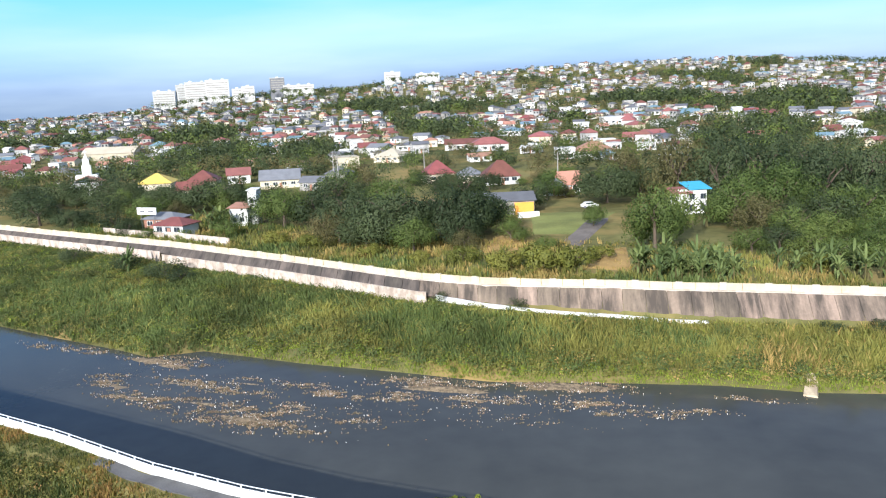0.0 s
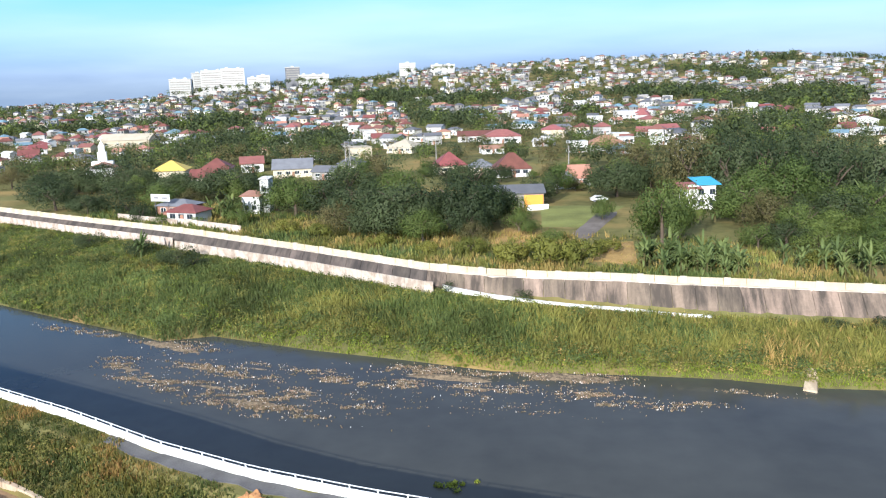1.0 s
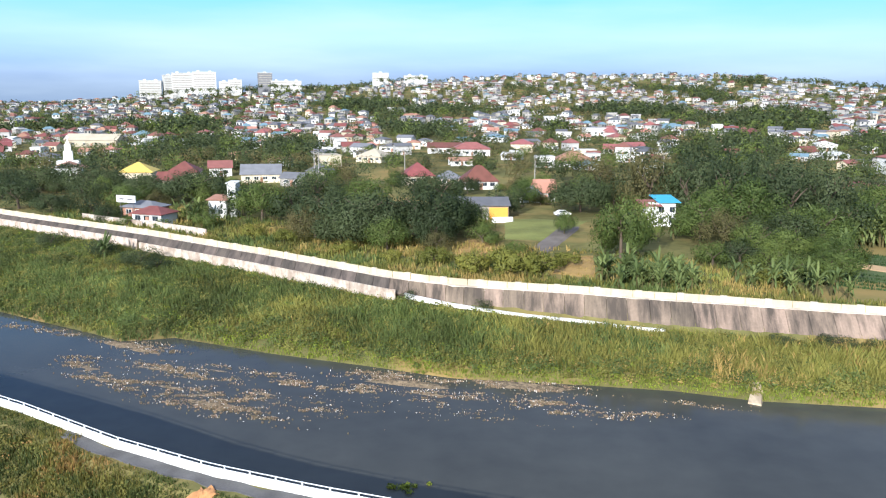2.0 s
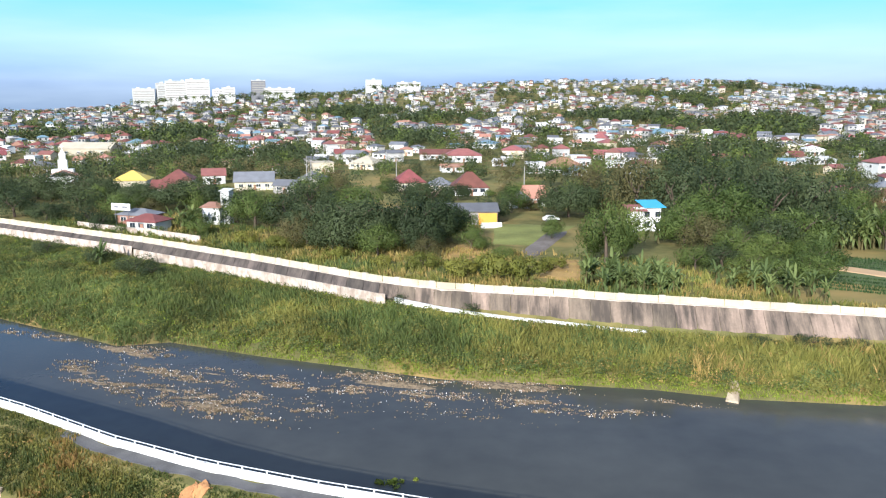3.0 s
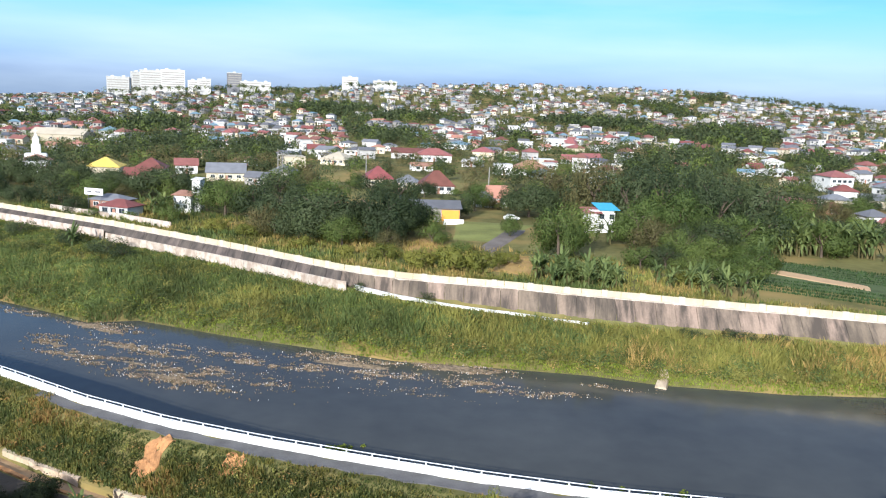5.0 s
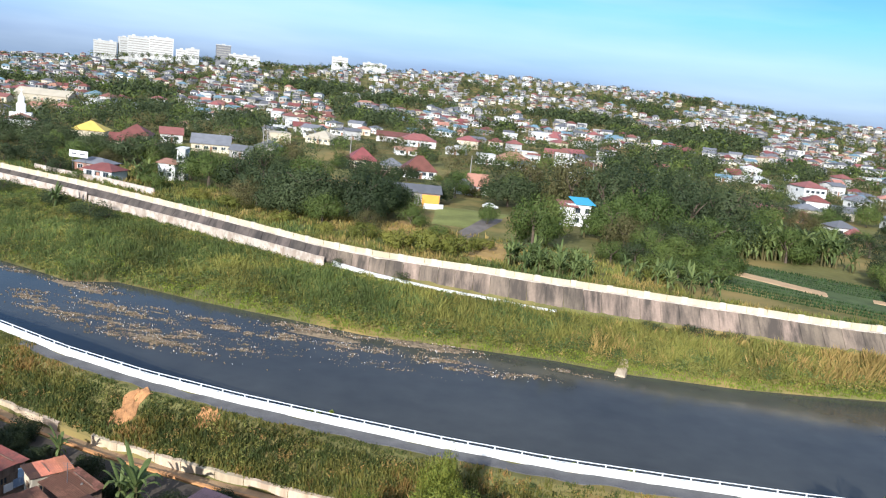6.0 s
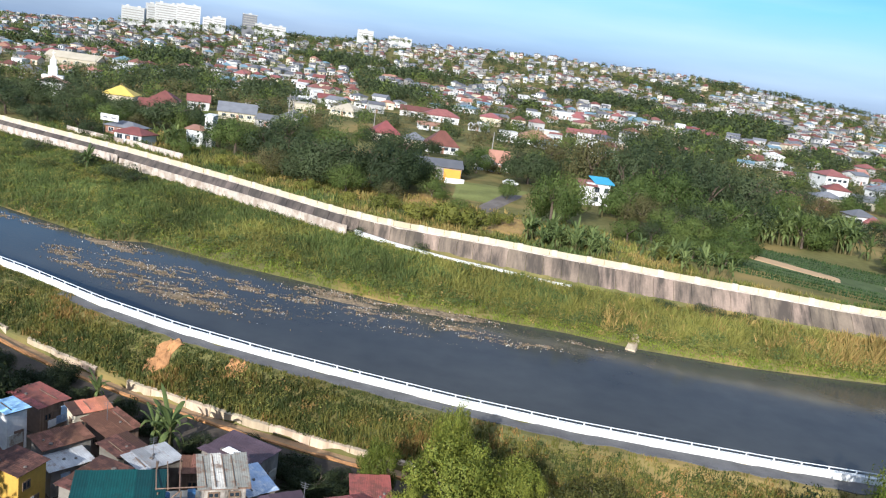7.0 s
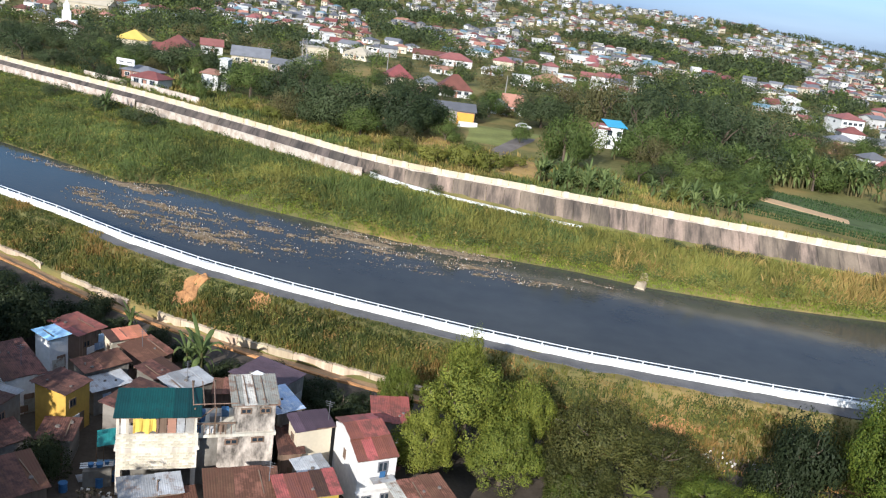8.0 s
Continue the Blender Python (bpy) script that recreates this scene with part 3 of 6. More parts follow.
# litter that lies in the shallows
M["litter_pale"] = material("pale_litter", (0.62, 0.58, 0.52), 0.8, 0.3, 2, 9, island=0.4)
M["litter_tan"] = material("tan_plant_litter", (0.22, 0.165, 0.10), 0.95, 0.4, 1, 6, 0.3, island=0.4)
M["litter_dark"] = material("wet_brown_litter", (0.12, 0.09, 0.055), 0.8, 0.3, 1, 6, 0.3, island=0.4)
BEDS = [(-38, 108.5, 8.5, 1.9, 950, 0.12), (-39, 112.5, 9, 2.0, 500, 0.10), (-45, 121, 9, 2.2, 460, 0.10), (-56, 132, 5.5, 2.2, 420, 0.14), (-61, 124, 3.5, 2.2, 220, 0.08), (-56, 118, 4, 1.8, 240, 0.08),
        (-50, 116, 7, 3, 260, 0.07), (-28, 110.5, 7, 2.6, 260, 0.07), (-27, 116.5, 5, 1.2, 240, 0.09), (-14, 119.8, 8.0, 1.9, 900, 0.13), (-15, 115.0, 8, 1.6, 420, 0.09), (2.5, 118.4, 6.5, 1.7, 900, 0.13),
        (3, 112.5, 7, 1.8, 380, 0.09), (8, 108.8, 5, 1.2, 200, 0.07), (17, 109, 4.5, 0.9, 120, 0.06), (-8, 109.5, 12, 3.0, 120, 0.05), (25, 112.5, 4, 0.9, 60, 0.05), (-75, 139.5, 8, 1.2, 260, 0.12), (-34, 121.5, 9, 1.0, 200, 0.08)]
s = Shape()
for cx, cy, rx, ry, n, tall in BEDS:
    tilt = -0.34 if cx < -20 else -0.2
    for _ in range(int(n * 7)):
        u, v = random.gauss(0, 0.55), random.gauss(0, 0.55)
        x, y = cx + u * rx, cy + v * ry + tilt * u * rx
        if y > shore(x) + 0.5 or (noise.noise((x * 0.22 + y * 0.05, y * 0.7, 6)) + 0.6 * noise.noise((x * 0.8, y * 2.0, 2)) < 0.2 and random.random() < 0.95):
            continue
        r = random.uniform(0.03, 0.12) * (1 if random.random() < 0.95 else 2.0)
        k = random.random()
        mat = 0 if k < 0.14 else (1 if k < 0.6 else 2)
        if mat == 0:
            r *= 0.55
        m, ph, asp = random.randint(4, 6), random.uniform(0, 6.28), random.uniform(0.5, 1.0)
        ringb = [(x + r * math.cos(ph + 6.283 * i / m), y + r * asp * math.sin(ph + 6.283 * i / m), -0.03) for i in range(m)]
        h = random.uniform(0.03, tall + 0.05)
        ringt = [(x + (p - x) * random.uniform(0.5, 0.9), y + (q - y) * random.uniform(0.5, 0.9), h + random.uniform(0, 0.05)) for p, q, _ in ringb]
        s.solid(ringb, ringt, mat)
tagged(part("river_litter", s, [M["litter_pale"], M["litter_tan"], M["litter_dark"]]), "scattered pale litter and plant debris lying in the shallows", "litter", kind="stuff")


def shoal(cx, cy, rx, ry, h, tilt):
    s, rows, cols, g = Shape(), 8, 22, []
    for i in range(rows):
        f = i / (rows - 1)
        for j in range(cols):
            a = 6.283 * j / cols
            k = f * (1 + 0.45 * noise.noise((math.cos(a) * 1.6, math.sin(a) * 1.6, cx)))
            x, y = rx * k * math.cos(a), ry * k * math.sin(a)
            z = h * (1 - f ** 1.5) * (0.8 + 0.9 * noise.noise((x * 0.8 + cx, y * 1.3, 3))) - 0.16 * f
            g.append((cx + x, cy + y + tilt * x, z))
    s.v = g
    s.f = [(i * cols + j, (i + 1) * cols + j, (i + 1) * cols + (j + 1) % cols, i * cols + (j + 1) % cols) for i in range(rows - 1) for j in range(cols)]
    s.m = [0] * len(s.f)
    return s


M["shoal"] = material("litter_covered_mud", (0.24, 0.18, 0.11), 0.9, 0.5, 2.2, 9, 0.7, dark=(0.035, 0.028, 0.02))
for cx, cy, rx, ry, h, tilt in ((-58, 132.4, 6.5, 1.7, 0.4, -0.3), (-54, 129.6, 4, 1.0, 0.25, -0.3), (-37, 109, 6.0, 1.6, 0.26, -0.25), (-44, 114.5, 3.5, 0.8, 0.18, -0.3),
                                (-58.5, 121.5, 2.6, 1.2, 0.16, -0.3), (-54.5, 116.8, 2.4, 0.9, 0.15, -0.3), (-40, 121.5, 3.0, 0.6, 0.12, -0.3), (-30, 120.6, 2.6, 0.5, 0.12, -0.3), (-31, 113, 3, 0.6, 0.12, -0.3),
                                (-50, 122, 4, 0.7, 0.18, -0.3), (-13, 117.9, 8.5, 1.5, 0.42, -0.2), (2.5, 118.1, 7.2, 1.6, 0.45, -0.2), (-10, 114.2, 4.5, 0.7, 0.2, -0.2),
                                (4, 112.6, 3.2, 0.55, 0.16, -0.2)):
    soft_mesh(tagged(part("mud_shoal", shoal(cx, cy, rx, ry, h, tilt), M["shoal"]), "low brown mud shoal covered with plant litter", "mud bank", group="mud shoals in the river"))

# the broken concrete block at the water's edge
s = Shape()
s.solid([(31.2, 111.6, -0.5), (33.4, 110.4, -0.5), (35.2, 115.6, 0.2), (33.2, 116.6, 0.2)], [(31.3, 111.8, 0.25), (33.2, 110.8, 0.3), (34.9, 115.6, 1.1), (33.3, 116.4, 1.0)])
s.solid([(33.0, 115.2, 0.6), (35.0, 114.8, 0.6), (35.4, 117.4, 0.8), (33.4, 117.6, 0.8)], [(33.2, 115.3, 1.5), (34.7, 115.0, 1.4), (35.0, 117.2, 1.9), (33.6, 117.3, 1.8)])
s.v = [(32.0 + (a - 33.3) * 0.72, 114.8 + (b - 113.6) * 0.72, c * 0.8) for a, b, c in s.v]
block = part("outfall_block", s, M["curb"])
tagged(block, "broken pale concrete outfall block at the water's edge", "concrete block")


# plants -------------------------------------------------------------------
def crown_mesh(name, radius, height, leaves, size, mat, lobes, flat=1.0, seed=0, lobe=(0.22, 0.42)):
    """Leaves in clumps round many small lobes, with gaps between them."""
    rng, s = random.Random(seed), Shape()
    spots = []
    for _ in range(lobes):
        a, e = rng.uniform(0, 6.283), rng.uniform(-0.35, 1.0)
        k = rng.uniform(0.45, 0.95)
        c = math.sqrt(max(0, 1 - max(e, -1) ** 2))
        spots.append((radius * k * c * math.cos(a), radius * k * c * math.sin(a), height * 0.5 * (0.1 + k * e * flat), rng.uniform(*lobe) * radius))
    soft = []
    for _ in range(leaves):
        cx, cy, cz, r = rng.choice(spots)
        d = Vector((rng.gauss(0, 1), rng.gauss(0, 1), rng.gauss(0, 0.8))).normalized() * r * rng.uniform(0.72, 1.06)
        p = Vector((cx, cy, cz + height * 0.35)) + d
        n = (d.normalized() + Vector((rng.gauss(0, 0.35), rng.gauss(0, 0.35), rng.gauss(0.15, 0.35)))).normalized()
        u = n.cross((rng.uniform(-1, 1), rng.uniform(-1, 1), 0.3)).normalized()
        q = n.cross(u)
        w, h = size * rng.uniform(0.5, 1.1), size * rng.uniform(0.7, 1.5)
        s.face([tuple(p - u * w * 0.5 - q * h * 0.4), tuple(p + u * w * 0.5 - q * h * 0.4), tuple(p + q * h * 0.6)])
        whole = Vector((cx / radius, cy / radius, cz / height)) * 0.9
        soft.extend([tuple((d.normalized() + whole + n * 0.5).normalized())] * 3)
    me = s.mesh(name, [mat])
    me.shade_smooth()
    me.normals_split_custom_set_from_vertices(soft)
    return me


def trunk_mesh(name, height, r, spread, seed=0):
    rng, s = random.Random(seed), Shape()
    fork = height * rng.uniform(0.3, 0.45)
    top = (rng.uniform(-0.3, 0.3), rng.uniform(-0.3, 0.3), fork)
    s.rod((0, 0, -0.4), top, r, r * 0.7, 7)
    for k in range(5):
        a = 6.283 * k / 5 + rng.uniform(-0.4, 0.4)
        mid = (top[0] + math.cos(a) * spread * 0.35, top[1] + math.sin(a) * spread * 0.35, fork + (height - fork) * 0.4)
        s.rod(top, mid, r * 0.5, r * 0.3, 5)
        s.rod(mid, (top[0] + math.cos(a + 0.3) * spread * 0.5, top[1] + math.sin(a + 0.3) * spread * 0.5, fork + (height - fork) * 0.6), r * 0.3, r * 0.1, 4)
    return s.mesh(name, [M["bark"]])


TREES = {}


def tree_kind(kind, radius, height, leaves, size, mat, lobes, flat=1.0, lobe=(0.22, 0.42)):
    """Two meshes a kind: a unit crown on its trunk, later scaled to each tree."""
    for v in range(2):
        TREES[kind, v] = (trunk_mesh("trunk", height * 0.75, 0.035 * height, radius, len(TREES)), crown_mesh("crown", radius, height * 0.8, leaves, size, M[mat], lobes, flat, 17 * len(TREES) + 3, lobe),
                          radius, height)


tree_kind("acacia", 8, 11, 10000, 0.33, "leaf", 46, 0.7, (0.16, 0.32))
tree_kind("broad", 6, 11, 5600, 0.31, "leaf_mid", 22, 1.0, (0.28, 0.46))
tree_kind("round", 5, 9, 3600, 0.31, "leaf_mid", 15, 1.0, (0.34, 0.52))
tree_kind("olive", 5.5, 10, 3800, 0.31, "leaf_dry", 20, 1.0, (0.3, 0.48))
tree_kind("dark", 5, 10, 3800, 0.31, "leaf", 18, 1.0, (0.34, 0.52))
tree_kind("bush", 3.5, 4.5, 2200, 0.3, "leaf_light", 16)
TREE_LABELS = {"acacia": "wide dark green acacia tree with spreading crown", "broad": "broad mid-green tree with an uneven crown", "round": "round green tree standing among houses",
               "olive": "olive-brown leafy tree with a loose crown", "dark": "tall dark green tree among the houses", "bush": "low fresh-green bush growing in the grass"}


def tree(kind, x, y, radius, height, z=None, group="trees beyond the river"):
    v = random.randint(0, 1)
    trunk, crown, r0, h0 = TREES[kind, v]
    ob = tagged(new("bush" if kind == "bush" else "tree"), TREE_LABELS[kind], "bush" if kind == "bush" else "tree", group)
    part("trunk", trunk, M["bark"], ob)
    part("crown", crown, M["leaf"], ob)
    ob.matrix_basis = pose(x, y, land(x, y) if z is None else z, 0, 0, random.uniform(0, 360)) @ Matrix.Diagonal((radius / r0, radius / r0, 1.2 * height / h0, 1))
    return ob


BIG_TREES = [("acacia", -27, 180, 10, 13), ("acacia", -16, 182, 10, 13.5), ("acacia", -37, 190, 8, 12), ("acacia", -9, 190, 7, 11), ("broad", -22, 172, 5, 7), ("dark", -13, 175, 4, 7),
             ("dark", -32, 176, 5, 8), ("broad", -5, 190, 4.5, 7.5), ("broad", -56, 206, 7, 11), ("dark", -48, 205, 6, 11), ("dark", -63, 214, 6, 9), ("acacia", -84, 238, 11, 10), ("acacia", -100, 243, 9, 9),
             ("acacia", -118, 252, 9, 10), ("dark", -128, 262, 8, 10), ("acacia", -140, 262, 9, 9), ("dark", -112, 232, 6, 7), ("broad", -94, 216, 5, 8), ("round", -72, 206, 3.5, 5),
             ("acacia", 23, 229, 9, 12), ("broad", 23, 166, 5.6, 13), ("broad", 27.0, 172, 5.4, 12), ("broad", 15, 192, 2.6, 6),
             ("broad", 44, 190, 6, 10), ("broad", 55, 194, 7, 13), ("dark", 66, 200, 7, 14), ("olive", 75, 202, 7, 15), ("dark", 48, 216, 7, 15), ("olive", 40, 226, 7, 16), ("dark", 60, 224, 8, 16),
             ("olive", 74, 224, 8, 16), ("dark", 88, 230, 8, 15), ("olive", 58, 246, 8, 16), ("olive", 72, 250, 8, 14), ("dark", 45, 250, 8, 14), ("round", 90, 212, 6, 9), ("broad", 60, 182, 5, 8),
             ("dark", 52, 178, 4, 6.5), ("broad", 70, 185, 4.5, 8), ("broad", 79, 190, 5, 9), ("round", 62, 162, 4.5, 6), ("broad", 56, 150, 4.5, 6), ("round", 48, 158, 4, 5), ("broad", 64, 172, 4, 6),
             ("round", 100, 200, 5, 8), ("dark", 108, 206, 4, 5.5), ("broad", 96, 160, 4.5, 6.5), ("dark", 101, 168, 5, 8), ("round", 92, 148, 3, 4),
             ("olive", 32, 260, 7, 12), ("olive", 86, 268, 8, 13), ("round", -9, 203, 4, 6), ("broad", 8, 236, 5, 9), ("dark", -14, 236, 7, 10), ("broad", -34, 226, 7, 10),
             ("dark", -48, 236, 7, 11), ("dark", 3, 222, 5, 8), ("round", -66, 196, 3, 4.5), ("dark", -125, 222, 6, 8), ("acacia", -112, 214, 6, 6), ("dark", -140, 240, 7, 8), ("round", -84, 194.5, 2.2, 2.6), ("dark", -92, 201, 3.2, 4.5), ("round", -76, 194, 2, 2.4), ("dark", -97, 206, 4, 6),
             ("broad", 48.5, 167, 5, 8), ("olive", 45, 177, 4.5, 8), ("broad", 53, 166, 5, 7), ("dark", 58, 176, 5.5, 9), ("broad", 66, 180, 5.5, 9), ("olive", 72, 186, 5.5, 10), ("round", 38.5, 160, 3.6, 5),
             ("broad", 50, 152, 4, 4.5), ("dark", 44, 162, 4, 5.5), ("round", 57, 157, 4, 5), ("round", 84, 182, 5, 8), ("olive", 90, 190, 5, 8), ("broad", 50, 200, 6, 12),
             ("olive", -12, 170, 3.2, 4.2), ("round", -3, 178, 3.6, 4.6), ("broad", 3, 168, 2.6, 3.2), ("olive", -38, 180, 4, 6), ("olive", -42, 186, 4, 6.5)]
for kind, x, y, r, h in BIG_TREES:
    deep = 36 < x < 92 and y > 176          # the tall grove round the blue-roofed house
    kind = "dark" if deep and kind == "olive" and x > 56 else kind
    tree(kind, x, y, r * (1.08 if deep else 1), h * (1.1 if deep else 1))
for x, y, r, h in ((1.5, 150, 4.6, 5), (7, 151, 3.4, 4), (-5, 152, 3.5, 3.6), (12, 158, 2.6, 2.6), (-12, 159, 3, 3.2), (-30, 168, 2.6, 2.6), (-52, 184, 3, 3), (-20, 161, 2.2, 2.2), (44, 146, 3, 3), (-44, 178, 3, 3)):
    tree("bush", x, y, r, h, group="bushes behind the dike")
for x, y, r, h in ((-83, 180, 3.4, 4.5), (-72, 172, 3.8, 4.5), (-67, 168.5, 2.6, 3.4), (-100, 190, 3.5, 4), (-15, 145.6, 2.4, 2.4), (39, 127, 2, 2), (46, 125.6, 2.8, 2.4), (52, 124, 2.2, 2.2), (-3, 140, 1.8, 2)):
    tree("dark", x, y, r, h, bank(x, y) - 0.2, group="shrubs on the river bank")


def leaf_strip(s, base, yaw, length, width, droop, lift, mat=0):
    """An arching banana leaf, folded along its rib."""
    dx, dy = math.cos(yaw), math.sin(yaw)
    pts = []
    for i in range(6):
        f = i / 5
        out, up = length * (f - 0.25 * droop * f * f), lift * length * f - droop * length * f * f
        w = width * math.sin(math.pi * min(0.08 + f * 0.92, 1)) ** 0.6
        pts.append((base[0] + dx * out, base[1] + dy * out, base[2] + up, w))
    for p, q in zip(pts, pts[1:]):
        for sgn in (-1, 1):
            s.face([(p[0], p[1], p[2]), (q[0], q[1], q[2]), (q[0] - dy * q[3] * sgn, q[1] + dx * q[3] * sgn, q[2] - 0.3 * q[3]), (p[0] - dy * p[3] * sgn, p[1] + dx * p[3] * sgn, p[2] - 0.3 * p[3])], mat)


def banana_meshes(seed):
    rng = random.Random(seed)
    stem, leaves = Shape(), Shape()
    for k in range(2):
        a = rng.uniform(0, 6.28)
        b = (0.5 * k * math.cos(a), 0.5 * k * math.sin(a))
        top = (b[0] + rng.uniform(-0.2, 0.2), b[1] + rng.uniform(-0.2, 0.2), 2.3 - 0.7 * k)
        stem.rod((*b, -0.2), top, 0.16, 0.09, 7)
        for i in range(8 - 2 * k):
            leaf_strip(leaves, top, 6.283 * i / (8 - 2 * k) + rng.uniform(-0.3, 0.3), rng.uniform(1.7, 2.4), rng.uniform(0.15, 0.22), rng.uniform(0.7, 1.3), rng.uniform(1.1, 2.0))
        for i in range(3):
            leaf_strip(leaves, (top[0], top[1], top[2] * 0.85), 2.094 * i + rng.uniform(-0.6, 0.6), rng.uniform(1.1, 1.6), rng.uniform(0.14, 0.2), 1.3, 0.5)
    return stem.mesh("stem", [M["leaf_dry"]]), leaves.mesh("leaves", [M["banana"]])


BANANAS = [banana_meshes(k) for k in range(4)]


def banana(x, y, z, size, group):
    stem, leaves = random.choice(BANANAS)
    ob = tagged(new("banana_plant"), "banana plant with broad arching green leaves", "banana plant", group)
    part("stem", stem, M["litter_tan"], ob)
    part("leaves", leaves, M["banana"], ob)
    ob.matrix_basis = pose(x, y, z, 0, 0, random.uniform(0, 360)) @ Matrix.Scale(size, 4)
    return ob


for k in range(42):
    x = random.uniform(15.5, 31)
    y = cap(x) + random.uniform(2.5, 15)
    banana(x, y, land(x, y) - 0.1, random.uniform(0.85, 1.3), "banana grove behind the dike")
for k in range(14):
    x = random.uniform(38, 53)
    y = cap(x) + random.uniform(7, 16)
    banana(x, y, land(x, y) - 0.1, random.uniform(0.9, 1.25), "banana grove behind the dike")
for k in range(46):
    x = 66 + 32 * (k % 23) / 23 + random.uniform(-0.6, 0.6)
    y = 183 + 5 * (k // 23) + random.uniform(-1, 1) + 0.02 * (x - 70)
    banana(x, y, land(x, y) - 0.1, random.uniform(1.3, 2.1), "banana rows behind the field")
for x, y, q in ((-9.5, 188, 1.6), (-73, 202, 1.4), (-71, 205, 1.5), (-70, 200, 1.2), (66, 170, 1.5), (64, 168, 1.3), (44, 197, 1.6), (46, 199, 1.4), (-76, 204, 1.3), (38, 188, 1.4), (-82, 178, 1.3), (98, 178, 1.5)):
    banana(x, y, land(x, y) - 0.1 if y > cap(x) else bank(x, y), q, "banana plants by the houses")

# the vegetable field and the paved pad
M["crop"] = leafy("crop_rows", (0.055, 0.095, 0.03), 0.4, 0.3, 0.2, 0.3)
s = Shape()
for row in range(13):
    if row in (5, 6):
        continue
    for k in range(150):
        x = 49 + 46 * k / 150 + random.uniform(-0.15, 0.15)
        y = 140.5 + row * 2.9 + 0.04 * (x - 50) - 0.55 * (x - 66) * (row < 20) + 0.0
        if y < cap(x) + 2.5 or y > 182 or abs(y - (164.6 - 0.95 * (x - 62))) < 3.6:
            continue
        tuft(s, x, y, land(x, y), 0.55, 5, 0, 0.5, 0.12)
tagged(part("crop_rows", s, M["crop"]), "dark green vegetable rows in a flat field", "crops", kind="stuff")


def slab_on_land(corners, lift, thick=0.3, n=8):
    (ax, ay), (bx, by), (cx, cy), (dx, dy) = corners
    s = Shape()
    grid = []
    for i in range(n + 1):
        f = i / n
        for j in range(n + 1):
            g = j / n
            x = (ax * (1 - f) + bx * f) * (1 - g) + (dx * (1 - f) + cx * f) * g
            y = (ay * (1 - f) + by * f) * (1 - g) + (dy * (1 - f) + cy * f) * g
            edge = i in (0, n) or j in (0, n)
            grid.append((x, y, land(x, y) + (lift - thick if edge else lift) + 0.04 * noise.noise((x, y, 0))))
    s.v = grid
    s.f = [(i * (n + 1) + j, (i + 1) * (n + 1) + j, (i + 1) * (n + 1) + j + 1, i * (n + 1) + j + 1) for i in range(n) for j in range(n)]
    s.m = [0] * len(s.f)
    return s


M["soil"] = material("dry_brown_soil", (0.46, 0.31, 0.17), 0.95, 0.15, 0.3, 2, 0.4)
M["field"] = material("low_green_crop", (0.075, 0.10, 0.034), 0.95, 0.4, 0.4, 4, 0.5)
tagged(part("field_ground", slab_on_land([(54, 153), (96, 129), (114, 150), (62, 183)], 0.14), M["field"]), "dark green low crop covering the flat field", "field", kind="structure")
tagged(part("field_strip", slab_on_land([(61.6, 161.5), (78.5, 145.5), (80.5, 150.5), (62.8, 168)], 0.25), M["soil"]), "strip of bare light-brown soil in the field", "field", kind="structure")
tagged(part("field_strip", slab_on_land([(84.5, 147), (102, 134), (104, 138), (86, 151)], 0.25), M["soil"]), "strip of bare light-brown soil in the field", "field", kind="structure")
tagged(part("paved_pad", slab_on_land([(9.3, 169.5), (20.5, 204), (15.6, 205), (7.4, 178)], 0.3), M["pad"]), "weathered grey concrete pad in the meadow", "paving", kind="structure")
M["dry_patch"] = material("dry_orange_grass", (0.34, 0.22, 0.075), 0.95, 0.3, 0.3, 3, 0.5)
for c in ([(-11, 160), (-1, 168), (0, 180), (-5, 188)], [(8.5, 151), (16, 147.5), (18.6, 170), (11, 169)]):
    tagged(part("dry_patch", slab_on_land(c, 0.22), M["dry_patch"]), "patch of dry orange grass in the meadow", "grass", kind="structure")
M["lawn"] = material("mown_grass", (0.175, 0.185, 0.05), 0.95, 0.4, 0.15, 3, 0.4)
tagged(part("lawn", slab_on_land([(1, 185), (12, 183), (24, 214), (2, 216)], 0.2), M["lawn"]), "short green lawn beside the pad", "lawn", kind="structure")


